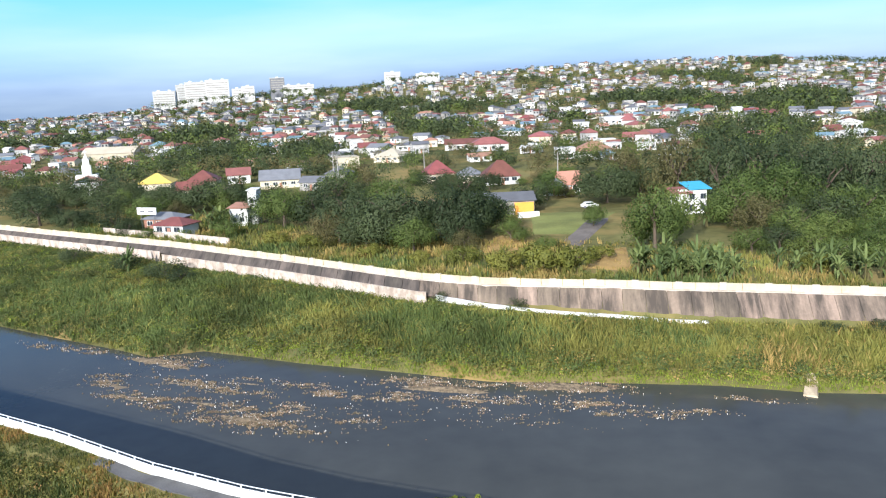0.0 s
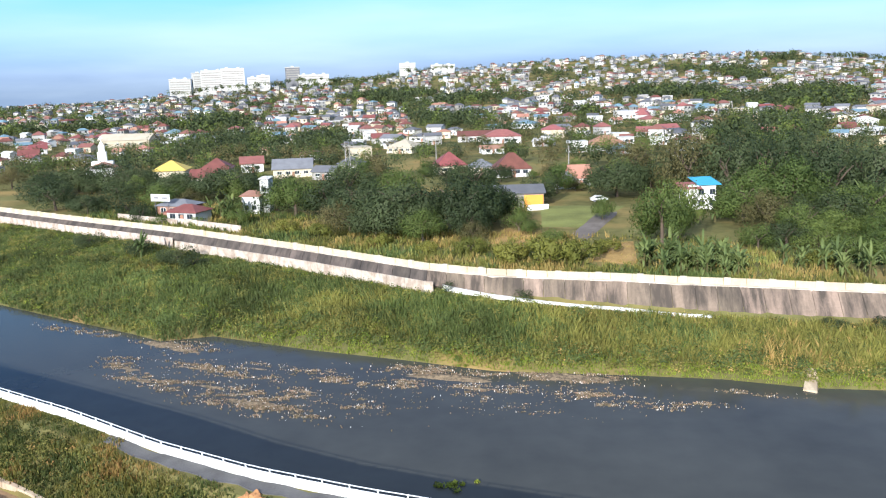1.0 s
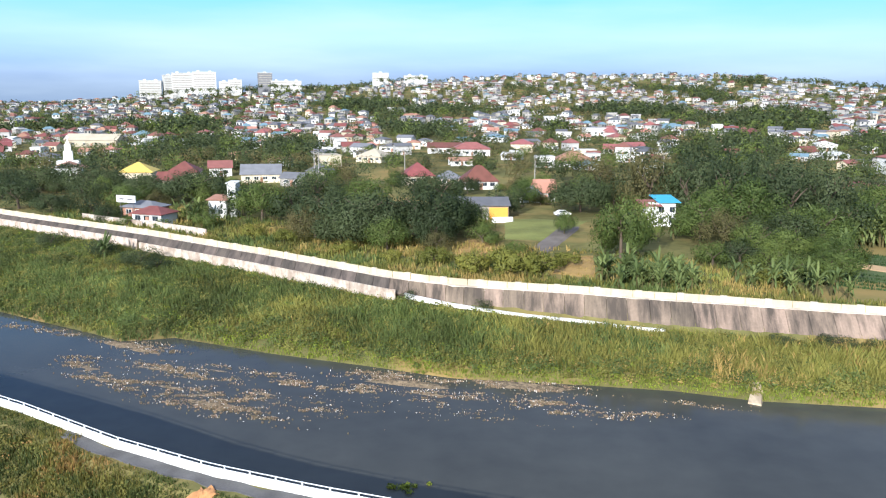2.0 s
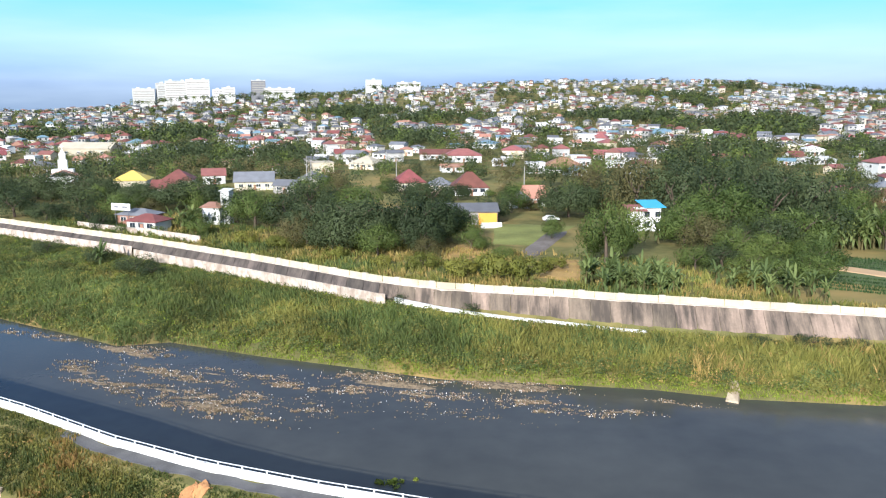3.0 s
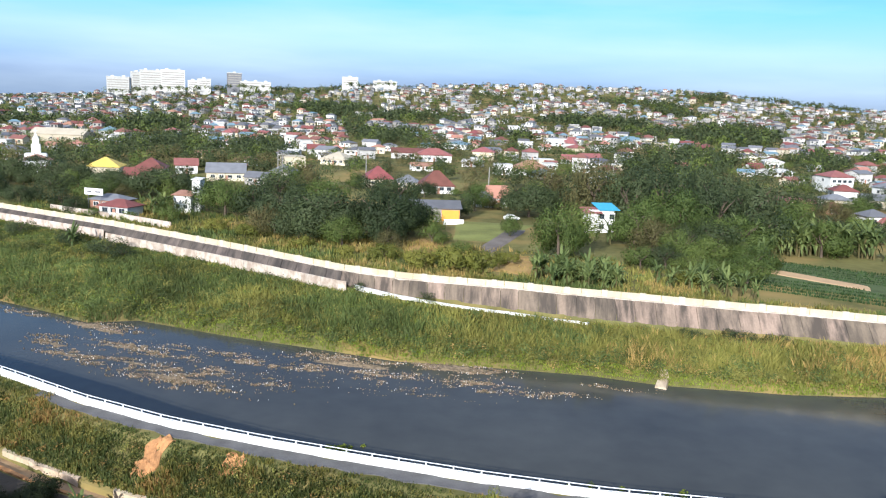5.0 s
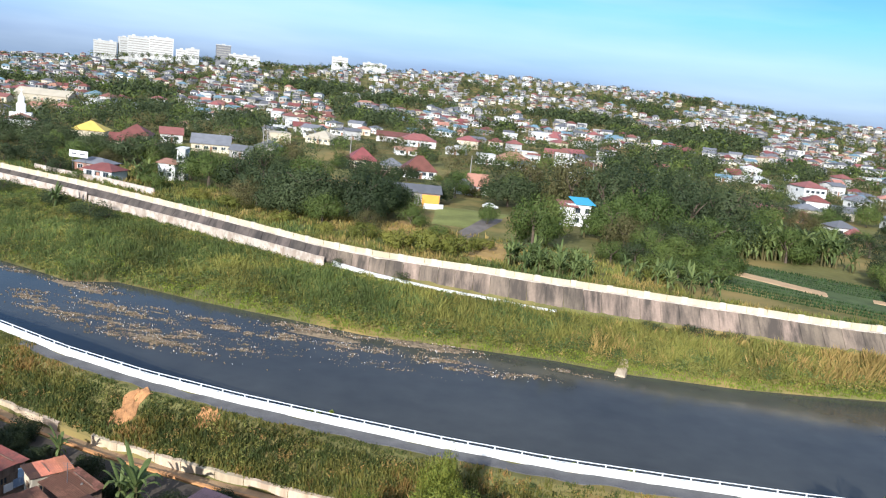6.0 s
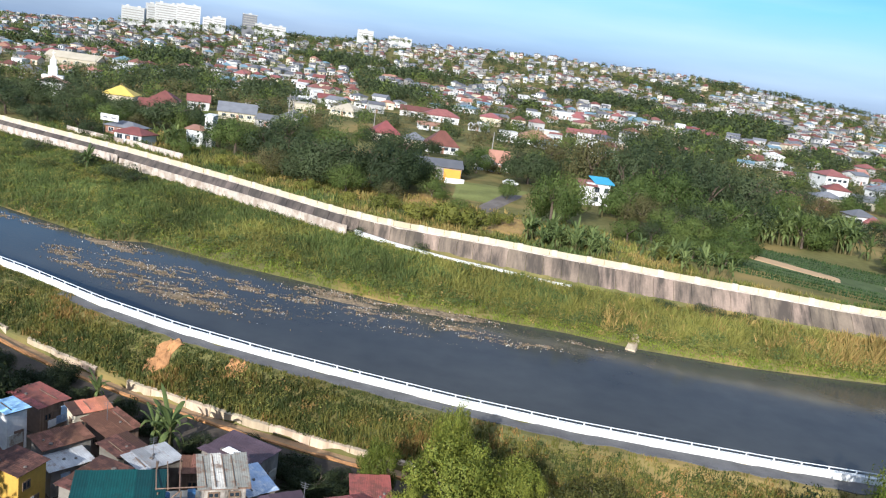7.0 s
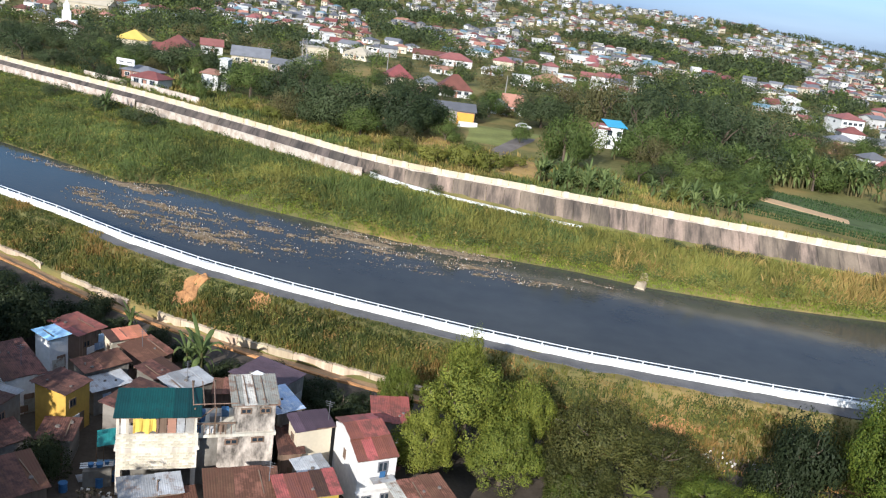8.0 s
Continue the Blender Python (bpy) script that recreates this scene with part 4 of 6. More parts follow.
# houses beyond the river --------------------------------------------------
def roof_shape(w, d, h, rise, kind, over=0.5, thick=0.14):
    """A gable, hip, shed or flat roof over a body w x d with its eaves at h, as a closed shell."""
    s = Shape()
    x, y = w / 2 + over, d / 2 + over
    low = h - 0.05
    if kind == "gable":
        prof = [(-y, low), (0, low + rise), (y, low), (y, low + thick), (0, low + rise + thick), (-y, low + thick)]
        s.solid([(-x, a, b) for a, b in prof], [(x, a, b) for a, b in prof])
    elif kind == "hip":
        r = max(x - y, 0.3)
        for lift in (0, thick):
            c = [(-x, -y, low + lift), (x, -y, low + lift), (x, y, low + lift), (-x, y, low + lift)]
            a, b = (-r, 0, low + rise + lift), (r, 0, low + rise + lift)
            s.face([c[0], c[1], b, a]), s.face([c[2], c[3], a, b]), s.face([c[1], c[2], b]), s.face([c[3], c[0], a])
        for (p, q) in (((-x, -y), (x, -y)), ((x, -y), (x, y)), ((x, y), (-x, y)), ((-x, y), (-x, -y))):
            s.face([(*p, low), (*q, low), (*q, low + thick), (*p, low + thick)])
    elif kind == "shed":
        prof = [(-y, low), (y, low + rise), (y, low + rise + thick), (-y, low + thick)]
        s.solid([(-x, a, b) for a, b in prof], [(x, a, b) for a, b in prof])
    else:
        s.box(-x + over * 0.8, -y + over * 0.8, h - 0.02, x - over * 0.8, y - over * 0.8, h + 0.35)
    return s


def wall_shape(w, d, h, rise, kind):
    s = Shape()
    x, y = w / 2, d / 2
    if kind == "gable":
        prof = [(-y, -0.8), (y, -0.8), (y, h), (0, h + rise * y / (y + 0.5) - 0.08), (-y, h)]
        s.solid([(-x, a, b) for a, b in prof], [(x, a, b) for a, b in prof])
    else:
        s.box(-x, -y, -0.8, x, y, h)
    return s


def window_unit(parent, w, h, frame="white"):
    """A window that stands 4 cm proud: a frame with its pane set back, facing -y."""
    s, t = Shape(), 0.09
    for a in ((-w / 2, -0.05, 0, -w / 2 + t, 0.03, h), (w / 2 - t, -0.05, 0, w / 2, 0.03, h), (-w / 2 + t, -0.05, 0, w / 2 - t, 0.03, t), (-w / 2 + t, -0.05, h - t, w / 2 - t, 0.03, h),
              (-t / 2, -0.05, t, t / 2, 0.03, h - t)):
        s.box(*a)
    ob = part("window", s, M[frame], parent)
    p = Shape()
    p.box(-w / 2 + t, -0.02, t, w / 2 - t, 0.02, h - t)
    part("pane", p, M["glass"], ob)
    return ob


def house(x, y, w, d, h, rise, roof, wall, kind="gable", rot=0.0, z=None, label="", group="houses beyond the river", windows=2, tint=None, category="house", name="house"):
    label = label or "%s house with a %s roof" % (WALL_WORDS[wall], ROOF_WORDS[roof])
    ob = tagged(new(name), label, category, group)
    part("wall", wall_shape(w, d, h, rise, kind), M[wall], ob)
    part("roof", roof_shape(w, d, h, rise, kind), M[roof], ob)
    levels = max(1, int(h / 2.9))
    for lv in range(levels):
        for k in range(windows):
            win = window_unit(ob, min(1.6, w * 0.22), 1.15, "white" if wall != "white" else "slate")
            win.matrix_basis = pose(w * ((k + 0.5) / windows - 0.5) * 0.9, -d / 2, h / levels * lv + min(1.0, h / levels - 1.5) + 0.1)
    door = Shape()
    door.box(-0.45, -0.06, 0, 0.45, 0.02, 2.0)
    part("door", door, M["brick"], ob).matrix_basis = pose(w * 0.02, -d / 2, 0)
    side = window_unit(ob, 1.2, 1.1, "white" if wall != "white" else "slate")
    side.matrix_basis = pose(-w / 2, 0, max(0.9, h - 2.2), 0, 0, -90)
    ob.matrix_basis = pose(x, y, land(x, y) if z is None else z, 0, 0, rot)
    return ob


WALL_WORDS = {"oldwhite": "faded white", "white": "white-painted", "cream": "cream-painted", "grey": "bare grey rendered", "brick": "red-brown", "tan": "tan-clad"}
ROOF_WORDS = {"yellow": "mustard-yellow", "maroon": "dark maroon", "red": "bright red", "salmon": "faded salmon", "slate": "dark grey metal", "chalk": "pale flat", "teal": "blue-grey", "tan": "tan sheet"}
HOUSES = [
    (-115, 271, 11.0, 6.6, 2.4, "yellow", "cream"),
    (-105, 285, 10.7, 5.0, 2.8, "maroon", "cream"),
    (-102, 267, 8.7, 4.0, 2.0, "maroon", "cream"),
    (-100, 309, 8.7, 4.2, 2.0, "red", "white"),
    (-80, 290, 14.2, 3.9, 1.9, "slate", "cream"),
    (-177, 333, 8.0, 5.0, 1.5, "slate", "white"),
    (-217, 455, 31.3, 5.0, 2.0, "tan", "tan"),
    (-182, 400, 8.4, 4.0, 1.5, "salmon", "white"),
    (-187, 443, 8.5, 4.0, 0.4, "chalk", "white"),
    (-216, 519, 12.7, 4.0, 1.5, "teal", "white"),
    (-198, 516, 9.8, 4.0, 1.5, "maroon", "white"),
    (-184, 543, 10.9, 4.0, 1.5, "red", "white"),
    (-139, 446, 8.3, 4.0, 2.0, "maroon", "white"),
    (-116, 386, 7.7, 3.0, 1.0, "salmon", "cream"),
    (-122, 456, 10.0, 4.0, 1.0, "slate", "white"),
    (-88, 353, 10.3, 3.5, 1.2, "red", "white"),
    (-68, 354, 10.2, 6.0, 0.4, "tan", "cream"),
    (-60, 298, 8.2, 4.5, 2.0, "slate", "grey"),
    (-65, 280, 8.7, 3.5, 1.5, "slate", "grey"),
    (-63, 425, 10.6, 5.0, 1.5, "slate", "white"),
    (-51, 376, 13.4, 3.5, 2.0, "tan", "cream"),
    (-49, 444, 14.2, 4.0, 1.0, "slate", "white"),
    (-40, 465, 7.9, 5.0, 1.0, "salmon", "cream"),
    (-22, 437, 18.6, 4.0, 1.5, "maroon", "white"),
    (-8, 422, 20.0, 4.5, 2.0, "red", "white"),
    (6, 516, 16.4, 4.0, 1.0, "teal", "white"),
    (-12, 364, 10.3, 3.0, 1.0, "salmon", "white"),
    (-25, 288, 10.6, 4.0, 3.5, "maroon", "cream"),
    (-14, 284, 8.0, 3.5, 2.0, "slate", "cream"),
    (-4, 277, 12.1, 3.5, 3.0, "maroon", "white"),
    (19, 450, 12.7, 6.0, 1.5, "red", "cream"),
    (12, 398, 9.9, 3.0, 1.0, "chalk", "white"),
    (24, 361, 8.2, 6.0, 0.4, "chalk", "white"),
    (54, 659, 8.4, 6.0, 2.0, "chalk", "white"),
    (37, 366, 18.2, 3.5, 2.2, "salmon", "white"),
    (40, 349, 8.7, 3.0, 1.5, "teal", "white"),
    (76, 569, 20.3, 6.0, 0.4, "chalk", "white"),
    (67, 444, 11.1, 3.5, 2.0, "red", "white"),
    (78, 505, 9.0, 6.0, 1.8, "red", "cream"),
    (80, 459, 10.9, 3.5, 2.0, "red", "white"),
    (101, 536, 13.5, 5.0, 0.4, "chalk", "white"),
    (63, 329, 10.7, 3.5, 1.0, "chalk", "white"),
    (110, 506, 10.2, 4.5, 1.8, "red", "white"),
    (100, 457, 11.6, 3.0, 1.0, "slate", "white"),
    (125, 452, 7.3, 5.0, 0.4, "tan", "cream"),
    (117, 408, 7.5, 4.0, 2.0, "red", "white"),
    (132, 422, 6.9, 4.0, 2.0, "red", "white"),
    (15, 249, 6.2, 3.5, 3.0, "salmon", "white"),
    (11, 246, 6.6, 3.0, 2.0, "slate", "white"),
    (162, 433, 8.8, 3.5, 2.2, "maroon", "white"),
    (168, 419, 15.9, 3.0, 0.8, "chalk", "white"),
    (184, 464, 11.3, 5.0, 1.5, "chalk", "white"),
    (170, 382, 11.8, 3.0, 0.5, "slate", "white"),
    (162, 340, 11.2, 9.0, 2.0, "red", "white"),
    (119, 275, 12.7, 3.5, 0.6, "maroon", "brick"),
    (135, 282, 9.9, 4.0, 1.5, "slate", "cream"),
    (126, 265, 8.3, 2.5, 1.5, "maroon", "brick"),
    (125, 238, 7.6, 4.0, 1.5, "slate", "white"),
    (128, 236, 5.7, 2.0, 1.5, "red", "cream"),
    (182, 339, 8.2, 5.0, 1.5, "red", "white"),
    (203, 455, 6.3, 4.0, 1.0, "chalk", "white"),
    (146, 300, 9.0, 6.0, 1.8, "maroon", "white"),
    (150, 286, 8.0, 4.0, 1.6, "slate", "cream"),
    (172, 318, 9.0, 6.5, 1.8, "slate", "white"),
    (160, 270, 7.5, 5.0, 1.4, "slate", "white"),
    (186, 300, 8.0, 5.5, 1.8, "red", "oldwhite"),
    (176, 280, 7.0, 4.5, 1.6, "maroon", "oldwhite"),
    (196, 330, 8.0, 6.0, 0.4, "chalk", "white"),
    (208, 360, 9.0, 5.0, 1.8, "salmon", "white"),
]
spots = []
crowns = []          # the far trees, joined later
for x, y, w, h, rise, roof, wall in HOUSES:
    flat = rise < 0.5
    kind = "flat" if flat else "hip" if roof == "yellow" else random.choice(("gable", "hip", "hip"))
    d = min(w * random.uniform(0.75, 1.0), 13)
    h *= 0.74
    rise *= 1.6 if w > 12 and rise > 0.5 else 1.2
    house(x, y + d / 2, w * 0.93, d, h, rise, roof, wall, kind, random.uniform(-22, 22) if w < 17 else random.uniform(-6, 6), label="", windows=2 if w < 11 else 4)
    spots.append((x, y + d / 2, w * 0.6 + 2))
    for k in range(2):
        q, tx, ty = random.uniform(2.2, 3.8), x + random.choice((-1, 1)) * w * random.uniform(0.25, 0.65), y - random.uniform(2.5, 5)
        if y > 300:
            crowns.append((tx, ty, land(tx, ty) + 0.9 * q, q, 260, 0.24, random.choice((0, 1, 1, 2))))
        elif random.random() < 0.75:
            tree(random.choice(("dark", "round", "broad", "olive")), tx, ty, q, q * random.uniform(1.0, 1.35), group="trees between the houses")

# the house with the orange wall by the lawn
ob = house(-4.5, 216, 15, 9, 3.6, 1.6, "slate", "grey", "gable", 6, label="low grey-roofed house with an orange end wall by the lawn", windows=2)
s = Shape()
s.box(-2.3, -0.3, 0.0, 2.3, 0.2, 2.9)
part("bay", s, M["orange"], ob, "bright orange painted bay").matrix_basis = pose(5.0, -4.6, 0.3)
s = Shape()
s.box(-2.6, -0.15, -0.6, 2.6, 0.15, 1.3)
tagged(part("garden_wall", s, M["white"], at=pose(1.8, 208, land(1.8, 208), 0, 0, 12)), "low white garden wall beside the lawn", "wall")
spots.append((-4.5, 216, 10))

# the white house with a blue and red roof
M["blue"] = material("bright_blue_roof", (0.08, 0.37, 0.58), 0.5, 0.12, 0.5, 5)
ob = tagged(new("house"), "white two-storey house with bright blue and red roofs in the trees", "house", "houses beyond the river")
part("wall", wall_shape(6.4, 6, 5.6, 0, "flat"), M["white"], ob)
s = Shape()
s.box(-1.4, -1.5, 0, 1.4, 1.5, 4.9)
part("porch", s, M["white"], ob).matrix_basis = pose(-3.0, -2.6, 0)
part("roof", roof_shape(4.4, 6, 5.7, 1.0, "shed", 0.5), M["blue"], ob, "bright blue sheet roof").matrix_basis = pose(1.6, 0, 0)
part("roof", roof_shape(4.0, 4.2, 5.0, 0.9, "shed", 0.4), M["red"], ob, "faded red sheet roof").matrix_basis = pose(-2.8, -1.8, 0)
for k, (a, b) in enumerate(((-1.0, 3.4), (1.6, 3.4), (-1.0, 0.9), (1.6, 0.9))):
    window_unit(ob, 1.3, 1.3, "slate").matrix_basis = pose(a + 0.8, -3.0, b)
ob.matrix_basis = pose(38.6, 208, land(38.6, 208), 0, 0, 8)
spots.append((39, 209, 7))

# the white house with a tall side tower by the dike
ob = tagged(new("house"), "white and pink house with a tall narrow stair tower", "house", "houses beyond the river")
part("wall", wall_shape(4.6, 5, 4.4, 0, "flat"), M["white"], ob)
part("roof", roof_shape(4.6, 5, 4.4, 0.7, "shed", 0.5), M["brick"], ob)
s = Shape()
s.box(-1.1, -1.5, 0, 1.1, 1.5, 8.4)
part("tower", s, M["white"], ob).matrix_basis = pose(3.0, 0.8, 0)
part("tower_roof", roof_shape(2.2, 3.0, 8.4, 0.3, "shed", 0.3), M["chalk"], ob).matrix_basis = pose(3.0, 0.8, 0)
for a, b in ((-1.2, 1.0), (0.8, 1.0), (3.0, 5.2)):
    window_unit(ob, 1.0, 1.1, "slate").matrix_basis = pose(a, -2.5 if b < 2 else -0.7, b)
ob.matrix_basis = pose(-68, 213, land(-68, 213), 0, 0, -6)
spots.append((-68, 213, 6))

# the dark house under a pale roof board, and its outbuilding
house(-86, 210, 9, 6, 2.7, 1.3, "slate", "brick", "hip", -14, label="dark-roofed house with shaded veranda behind the dike", windows=3)
ob = tagged(new("sign_board"), "long white sign board standing on two posts by a roof", "sign")
s = Shape()
s.box(-2.7, -0.1, 6.2, 2.7, 0.1, 7.9)
part("board", s, M["white"], ob)
for k in (-1.8, 1.8):
    s = Shape()
    s.rod((k, 0.2, 1.6), (k, 0.2, 7.6), 0.09)
    part("post", s, M["slate"], ob)
for a, b in ((-1.9, -0.6), (0.4, 2.0)):
    s = Shape()
    s.box(a, -0.115, 6.85, b, -0.102, 7.2)
    part("writing_bar", s, M["slate"], ob)
ob.matrix_basis = pose(-89.5, 207, land(-89.5, 207) - 2.3, 0, 0, -14)
house(-80, 200.5, 8, 6, 2.6, 1.5, "maroon", "white", "hip", -16, label="small white outbuilding with a dark hipped roof", windows=3)
spots += [(-89, 207, 9), (-80, 200, 6)]
for k, (x0, x1, o) in enumerate(((-99, -80, 4.5), (-80, -62, 6.0))):
    s = Shape()
    s.solid([(x0, cap(x0) + o, 7), (x1, cap(x1) + o, 7), (x1, cap(x1) + o + 0.25, 7), (x0, cap(x0) + o + 0.25, 7)],
            [(x0, cap(x0) + o, 9.7), (x1, cap(x1) + o, 9.7), (x1, cap(x1) + o + 0.25, 9.7), (x0, cap(x0) + o + 0.25, 9.7)])
    tagged(part("yard_wall", s, M["limewash"]), "weathered pale yard wall behind the dike", "wall")

# the white chapel with its stepped tower
ob = tagged(new("chapel"), "white chapel with a stepped tower and a cross, orange roof", "chapel")
part("nave", wall_shape(9, 12, 4.0, 0, "flat"), M["white"], ob)
part("roof", roof_shape(6, 11, 4.0, 2.2, "gable", 0.4), M["salmon"], ob).matrix_basis = pose(0.6, -0.5, 0, 0, 0, 90)
s = Shape()
for hw, z0, z1 in ((3.6, 0, 6.2), (1.5, 6.2, 9.5), (1.05, 9.5, 11.8)):
    s.box(-hw, -hw * 0.7, z0, hw, hw * 0.7, z1)
s.solid([(-0.8, -0.6, 11.8), (0.8, -0.6, 11.8), (0.8, 0.6, 11.8), (-0.8, 0.6, 11.8)], [(-0.1, -0.1, 13.4), (0.1, -0.1, 13.4), (0.1, 0.1, 13.4), (-0.1, 0.1, 13.4)])
part("tower", s, M["white"], ob).matrix_basis = pose(0, 4, 0)
s = Shape()
s.box(-0.12, -0.12, 13.2, 0.12, 0.12, 15.0)
s.box(-0.6, -0.12, 14.1, 0.6, 0.12, 14.4)
part("cross", s, M["white"], ob).matrix_basis = pose(0, 4, 0)
ob.matrix_basis = pose(-147, 292, land(-147, 292) + 0.3, 0, 0, 20)
spots.append((-147, 292, 9))

# utility poles
for x, y, h in ((-57, 275, 13), (-55, 272, 12), (13, 262, 11), (-30, 300, 11), (60, 300, 11)):
    ob = tagged(new("utility_pole"), "grey concrete utility pole with a cross arm", "utility pole", "utility poles")
    s = Shape()
    s.rod((0, 0, -0.5), (0, 0, h), 0.2, 0.12, 8)
    part("pole", s, M["grey"], ob)
    s = Shape()
    s.box(-1.1, -0.06, h - 0.9, 1.1, 0.06, h - 0.75)
    part("cross_arm", s, M["bark"], ob)
    ob.matrix_basis = pose(x, y, land(x, y), 0, 0, random.uniform(-20, 20))

# a parked car by the lawn
def car(x, y, z, rot):
    ob = tagged(new("car"), "parked white car with dark windows by the lawn", "car")
    s = Shape()
    prof = [(-2.1, 0.35), (2.1, 0.35), (2.15, 0.75), (1.3, 0.92), (0.7, 1.42), (-1.0, 1.45), (-1.75, 0.95), (-2.15, 0.85)]
    s.solid([(a, -0.82, b) for a, b in prof], [(a, 0.82, b) for a, b in prof])
    part("body", s, M["white"], ob)
    for sg in (-1, 1):
        s = Shape()
        s.solid([(-1.35, sg * 0.83, 0.98), (1.0, sg * 0.83, 0.98), (0.6, sg * 0.83, 1.34), (-0.9, sg * 0.83, 1.36)], [(-1.35, sg * 0.8, 0.98), (1.0, sg * 0.8, 0.98), (0.6, sg * 0.8, 1.34), (-0.9, sg * 0.8, 1.36)])
        part("window", s, M["glass"], ob)
        for a in (-1.3, 1.3):
            s = Shape()
            s.rod((a, sg * 0.7, 0.33), (a, sg * 0.86, 0.33), 0.33, n=12)
            part("wheel", s, M["slate"], ob)
    ob.matrix_basis = pose(x, y, z, 0, 0, rot)


car(17.5, 221, land(17.5, 221), 8)

# the town on the hill -----------------------------------------------------
TOWN = [("red", "oldwhite", 2.2, "hip"), ("maroon", "oldwhite", 2.2, "gable"), ("chalk", "white", 0.4, "flat"), ("slate", "oldwhite", 1.4, "gable"), ("salmon", "cream", 2.0, "hip"), ("chalk", "cream", 0.4, "flat"),
        ("slate", "grey", 1.2, "shed"), ("red", "cream", 1.8, "gable"), ("maroon", "cream", 2.0, "hip"), ("chalk", "white", 1.2, "gable"), ("salmon", "white", 1.8, "gable"), ("maroon", "grey", 1.8, "hip"),
        ("teal", "oldwhite", 1.4, "gable"), ("slate", "white", 1.4, "hip")]


def wooded(x, y):
    """How far trees crowd out the houses: scattered groves, and the dark woods on the hill's right flank."""
    g = noise.noise((x * 0.010, y * 0.007, 31.0)) + 0.5 * noise.noise((x * 0.03, y * 0.02, 11.0))
    for az, r, wa, wr in WOODS:
        u, v = (math.degrees(math.atan2(x, y)) - az) / wa, (math.hypot(x, y) - r) / wr
        g += 1.3 * math.exp(-(u * u + v * v) ** 2)
    return g


# bearing, distance, and half-widths of the larger woods
WOODS = [(18.6, 720, 3.0, 90), (10.3, 790, 3.6, 60), (15.5, 420, 3.2, 60), (4.5, 620, 1.8, 40), (-3.5, 560, 2.4, 40), (-13.0, 430, 2.6, 40), (-8.0, 900, 3.0, 60), (-20.0, 640, 3.2, 50), (24.0, 520, 1.6, 60)]


def free_spot(x, y, r):
    return all((x - a) ** 2 + (y - b) ** 2 > (r + c) ** 2 for a, b, c in spots)


def town_spot(r0, r1, gap, power=1.0, spread=36):
    for _ in range(60):
        az = radians(random.uniform(-spread, spread))
        r = r0 + (r1 - r0) * random.random() ** power
        x, y = r * math.sin(az), r * math.cos(az)
        green = wooded(x, y)
        if green < 0.22 and free_spot(x, y, gap):
            return x, y
    return None


protos = []
for k, (roof, wall, rise, kind) in enumerate(TOWN):
    w, h = random.uniform(6, 9.0), random.choice((3.2, 5.4)) if kind == "flat" else random.choice((2.4, 2.6, 2.8, 4.6))
    ob = house(0, 0, w, w * 0.9, h, rise, roof, wall, kind, 0, label="%s town house with a %s roof" % (WALL_WORDS[wall], ROOF_WORDS[roof]), group="town houses", windows=2)
    protos.append(ob)
placed = 0
for k in range(300):
    p = town_spot(385, 680, 4.6, 0.8)
    if not p:
        continue
    x, y = p
    spots.append((x, y, 5))
    m = pose(x, y, land(x, y), 0, 0, random.uniform(-35, 35)) @ Matrix.Scale(random.uniform(0.75, 1.1), 4)
    if placed < len(protos):
        protos[placed].matrix_basis = m
    else:
        q = copy_thing(random.choice(protos), pose(0, 0, 0))
        q.matrix_basis = m
    placed += 1

# farther houses, too many to tell apart
mats = ["oldwhite", "cream", "grey", "red", "maroon", "oldwhite", "slate", "salmon", "glass", "teal", "white"]
s = Shape()
count = 0
for k in range(2300):
    p = town_spot(560, 1330, 2.5, 0.85, 34) if k < 900 else None
    if not p:
        az = radians(random.uniform(-34, 34))
        r = random.uniform(600, 1330)
        p = (r * math.sin(az), r * math.cos(az))
        if wooded(*p) > 0.25:
            continue
    x, y = p
    if k < 900:
        spots.append((x, y, 4.5))
    w, d, h = random.uniform(3.5, 8), random.uniform(4, 8), random.choice((2.6, 2.8, 3.2, 3.4, 5.0, 5.6))
    a = random.uniform(-0.6, 0.6)
    ca, sa = math.cos(a), math.sin(a)
    z = land(x, y) - 1.5
    h += 1.5
    put = lambda u, v, t: (x + u * ca - v * sa, y + u * sa + v * ca, z + t)
    ring = lambda t, gx, gy: [put(-gx, -gy, t), put(gx, -gy, t), put(gx, gy, t), put(-gx, gy, t)]
    wall_i = random.choice((0, 0, 0, 10, 1, 2, 2, 2))
    s.solid(ring(0, w / 2, d / 2), ring(h, w / 2, d / 2), wall_i)
    roof_i = random.choice((3, 4, 4, 5, 5, 6, 6, 7, 9, 6, 6, 6))
    if roof_i == 5:
        s.solid(ring(h, w / 2 + 0.2, d / 2 + 0.2), ring(h + 0.4, w / 2 + 0.2, d / 2 + 0.2), 5)
    else:
        s.solid(ring(h, w / 2 + 0.5, d / 2 + 0.5), ring(h + random.uniform(0.8, 2), w * 0.2, 0.15), roof_i)
    for lv in range(int((h - 1.5) / 2.8)):
        for u in (-0.25, 0.25):
            wz = 1.5 + 2.9 * lv + 1.0
            b = w * u
            s.solid([put(b - 0.6, -d / 2 - 0.04, wz), put(b + 0.6, -d / 2 - 0.04, wz), put(b + 0.6, -d / 2 + 0.1, wz), put(b - 0.6, -d / 2 + 0.1, wz)],
                    [put(b - 0.6, -d / 2 - 0.04, wz + 1.2), put(b + 0.6, -d / 2 - 0.04, wz + 1.2), put(b + 0.6, -d / 2 + 0.1, wz + 1.2), put(b - 0.6, -d / 2 + 0.1, wz + 1.2)], 8)
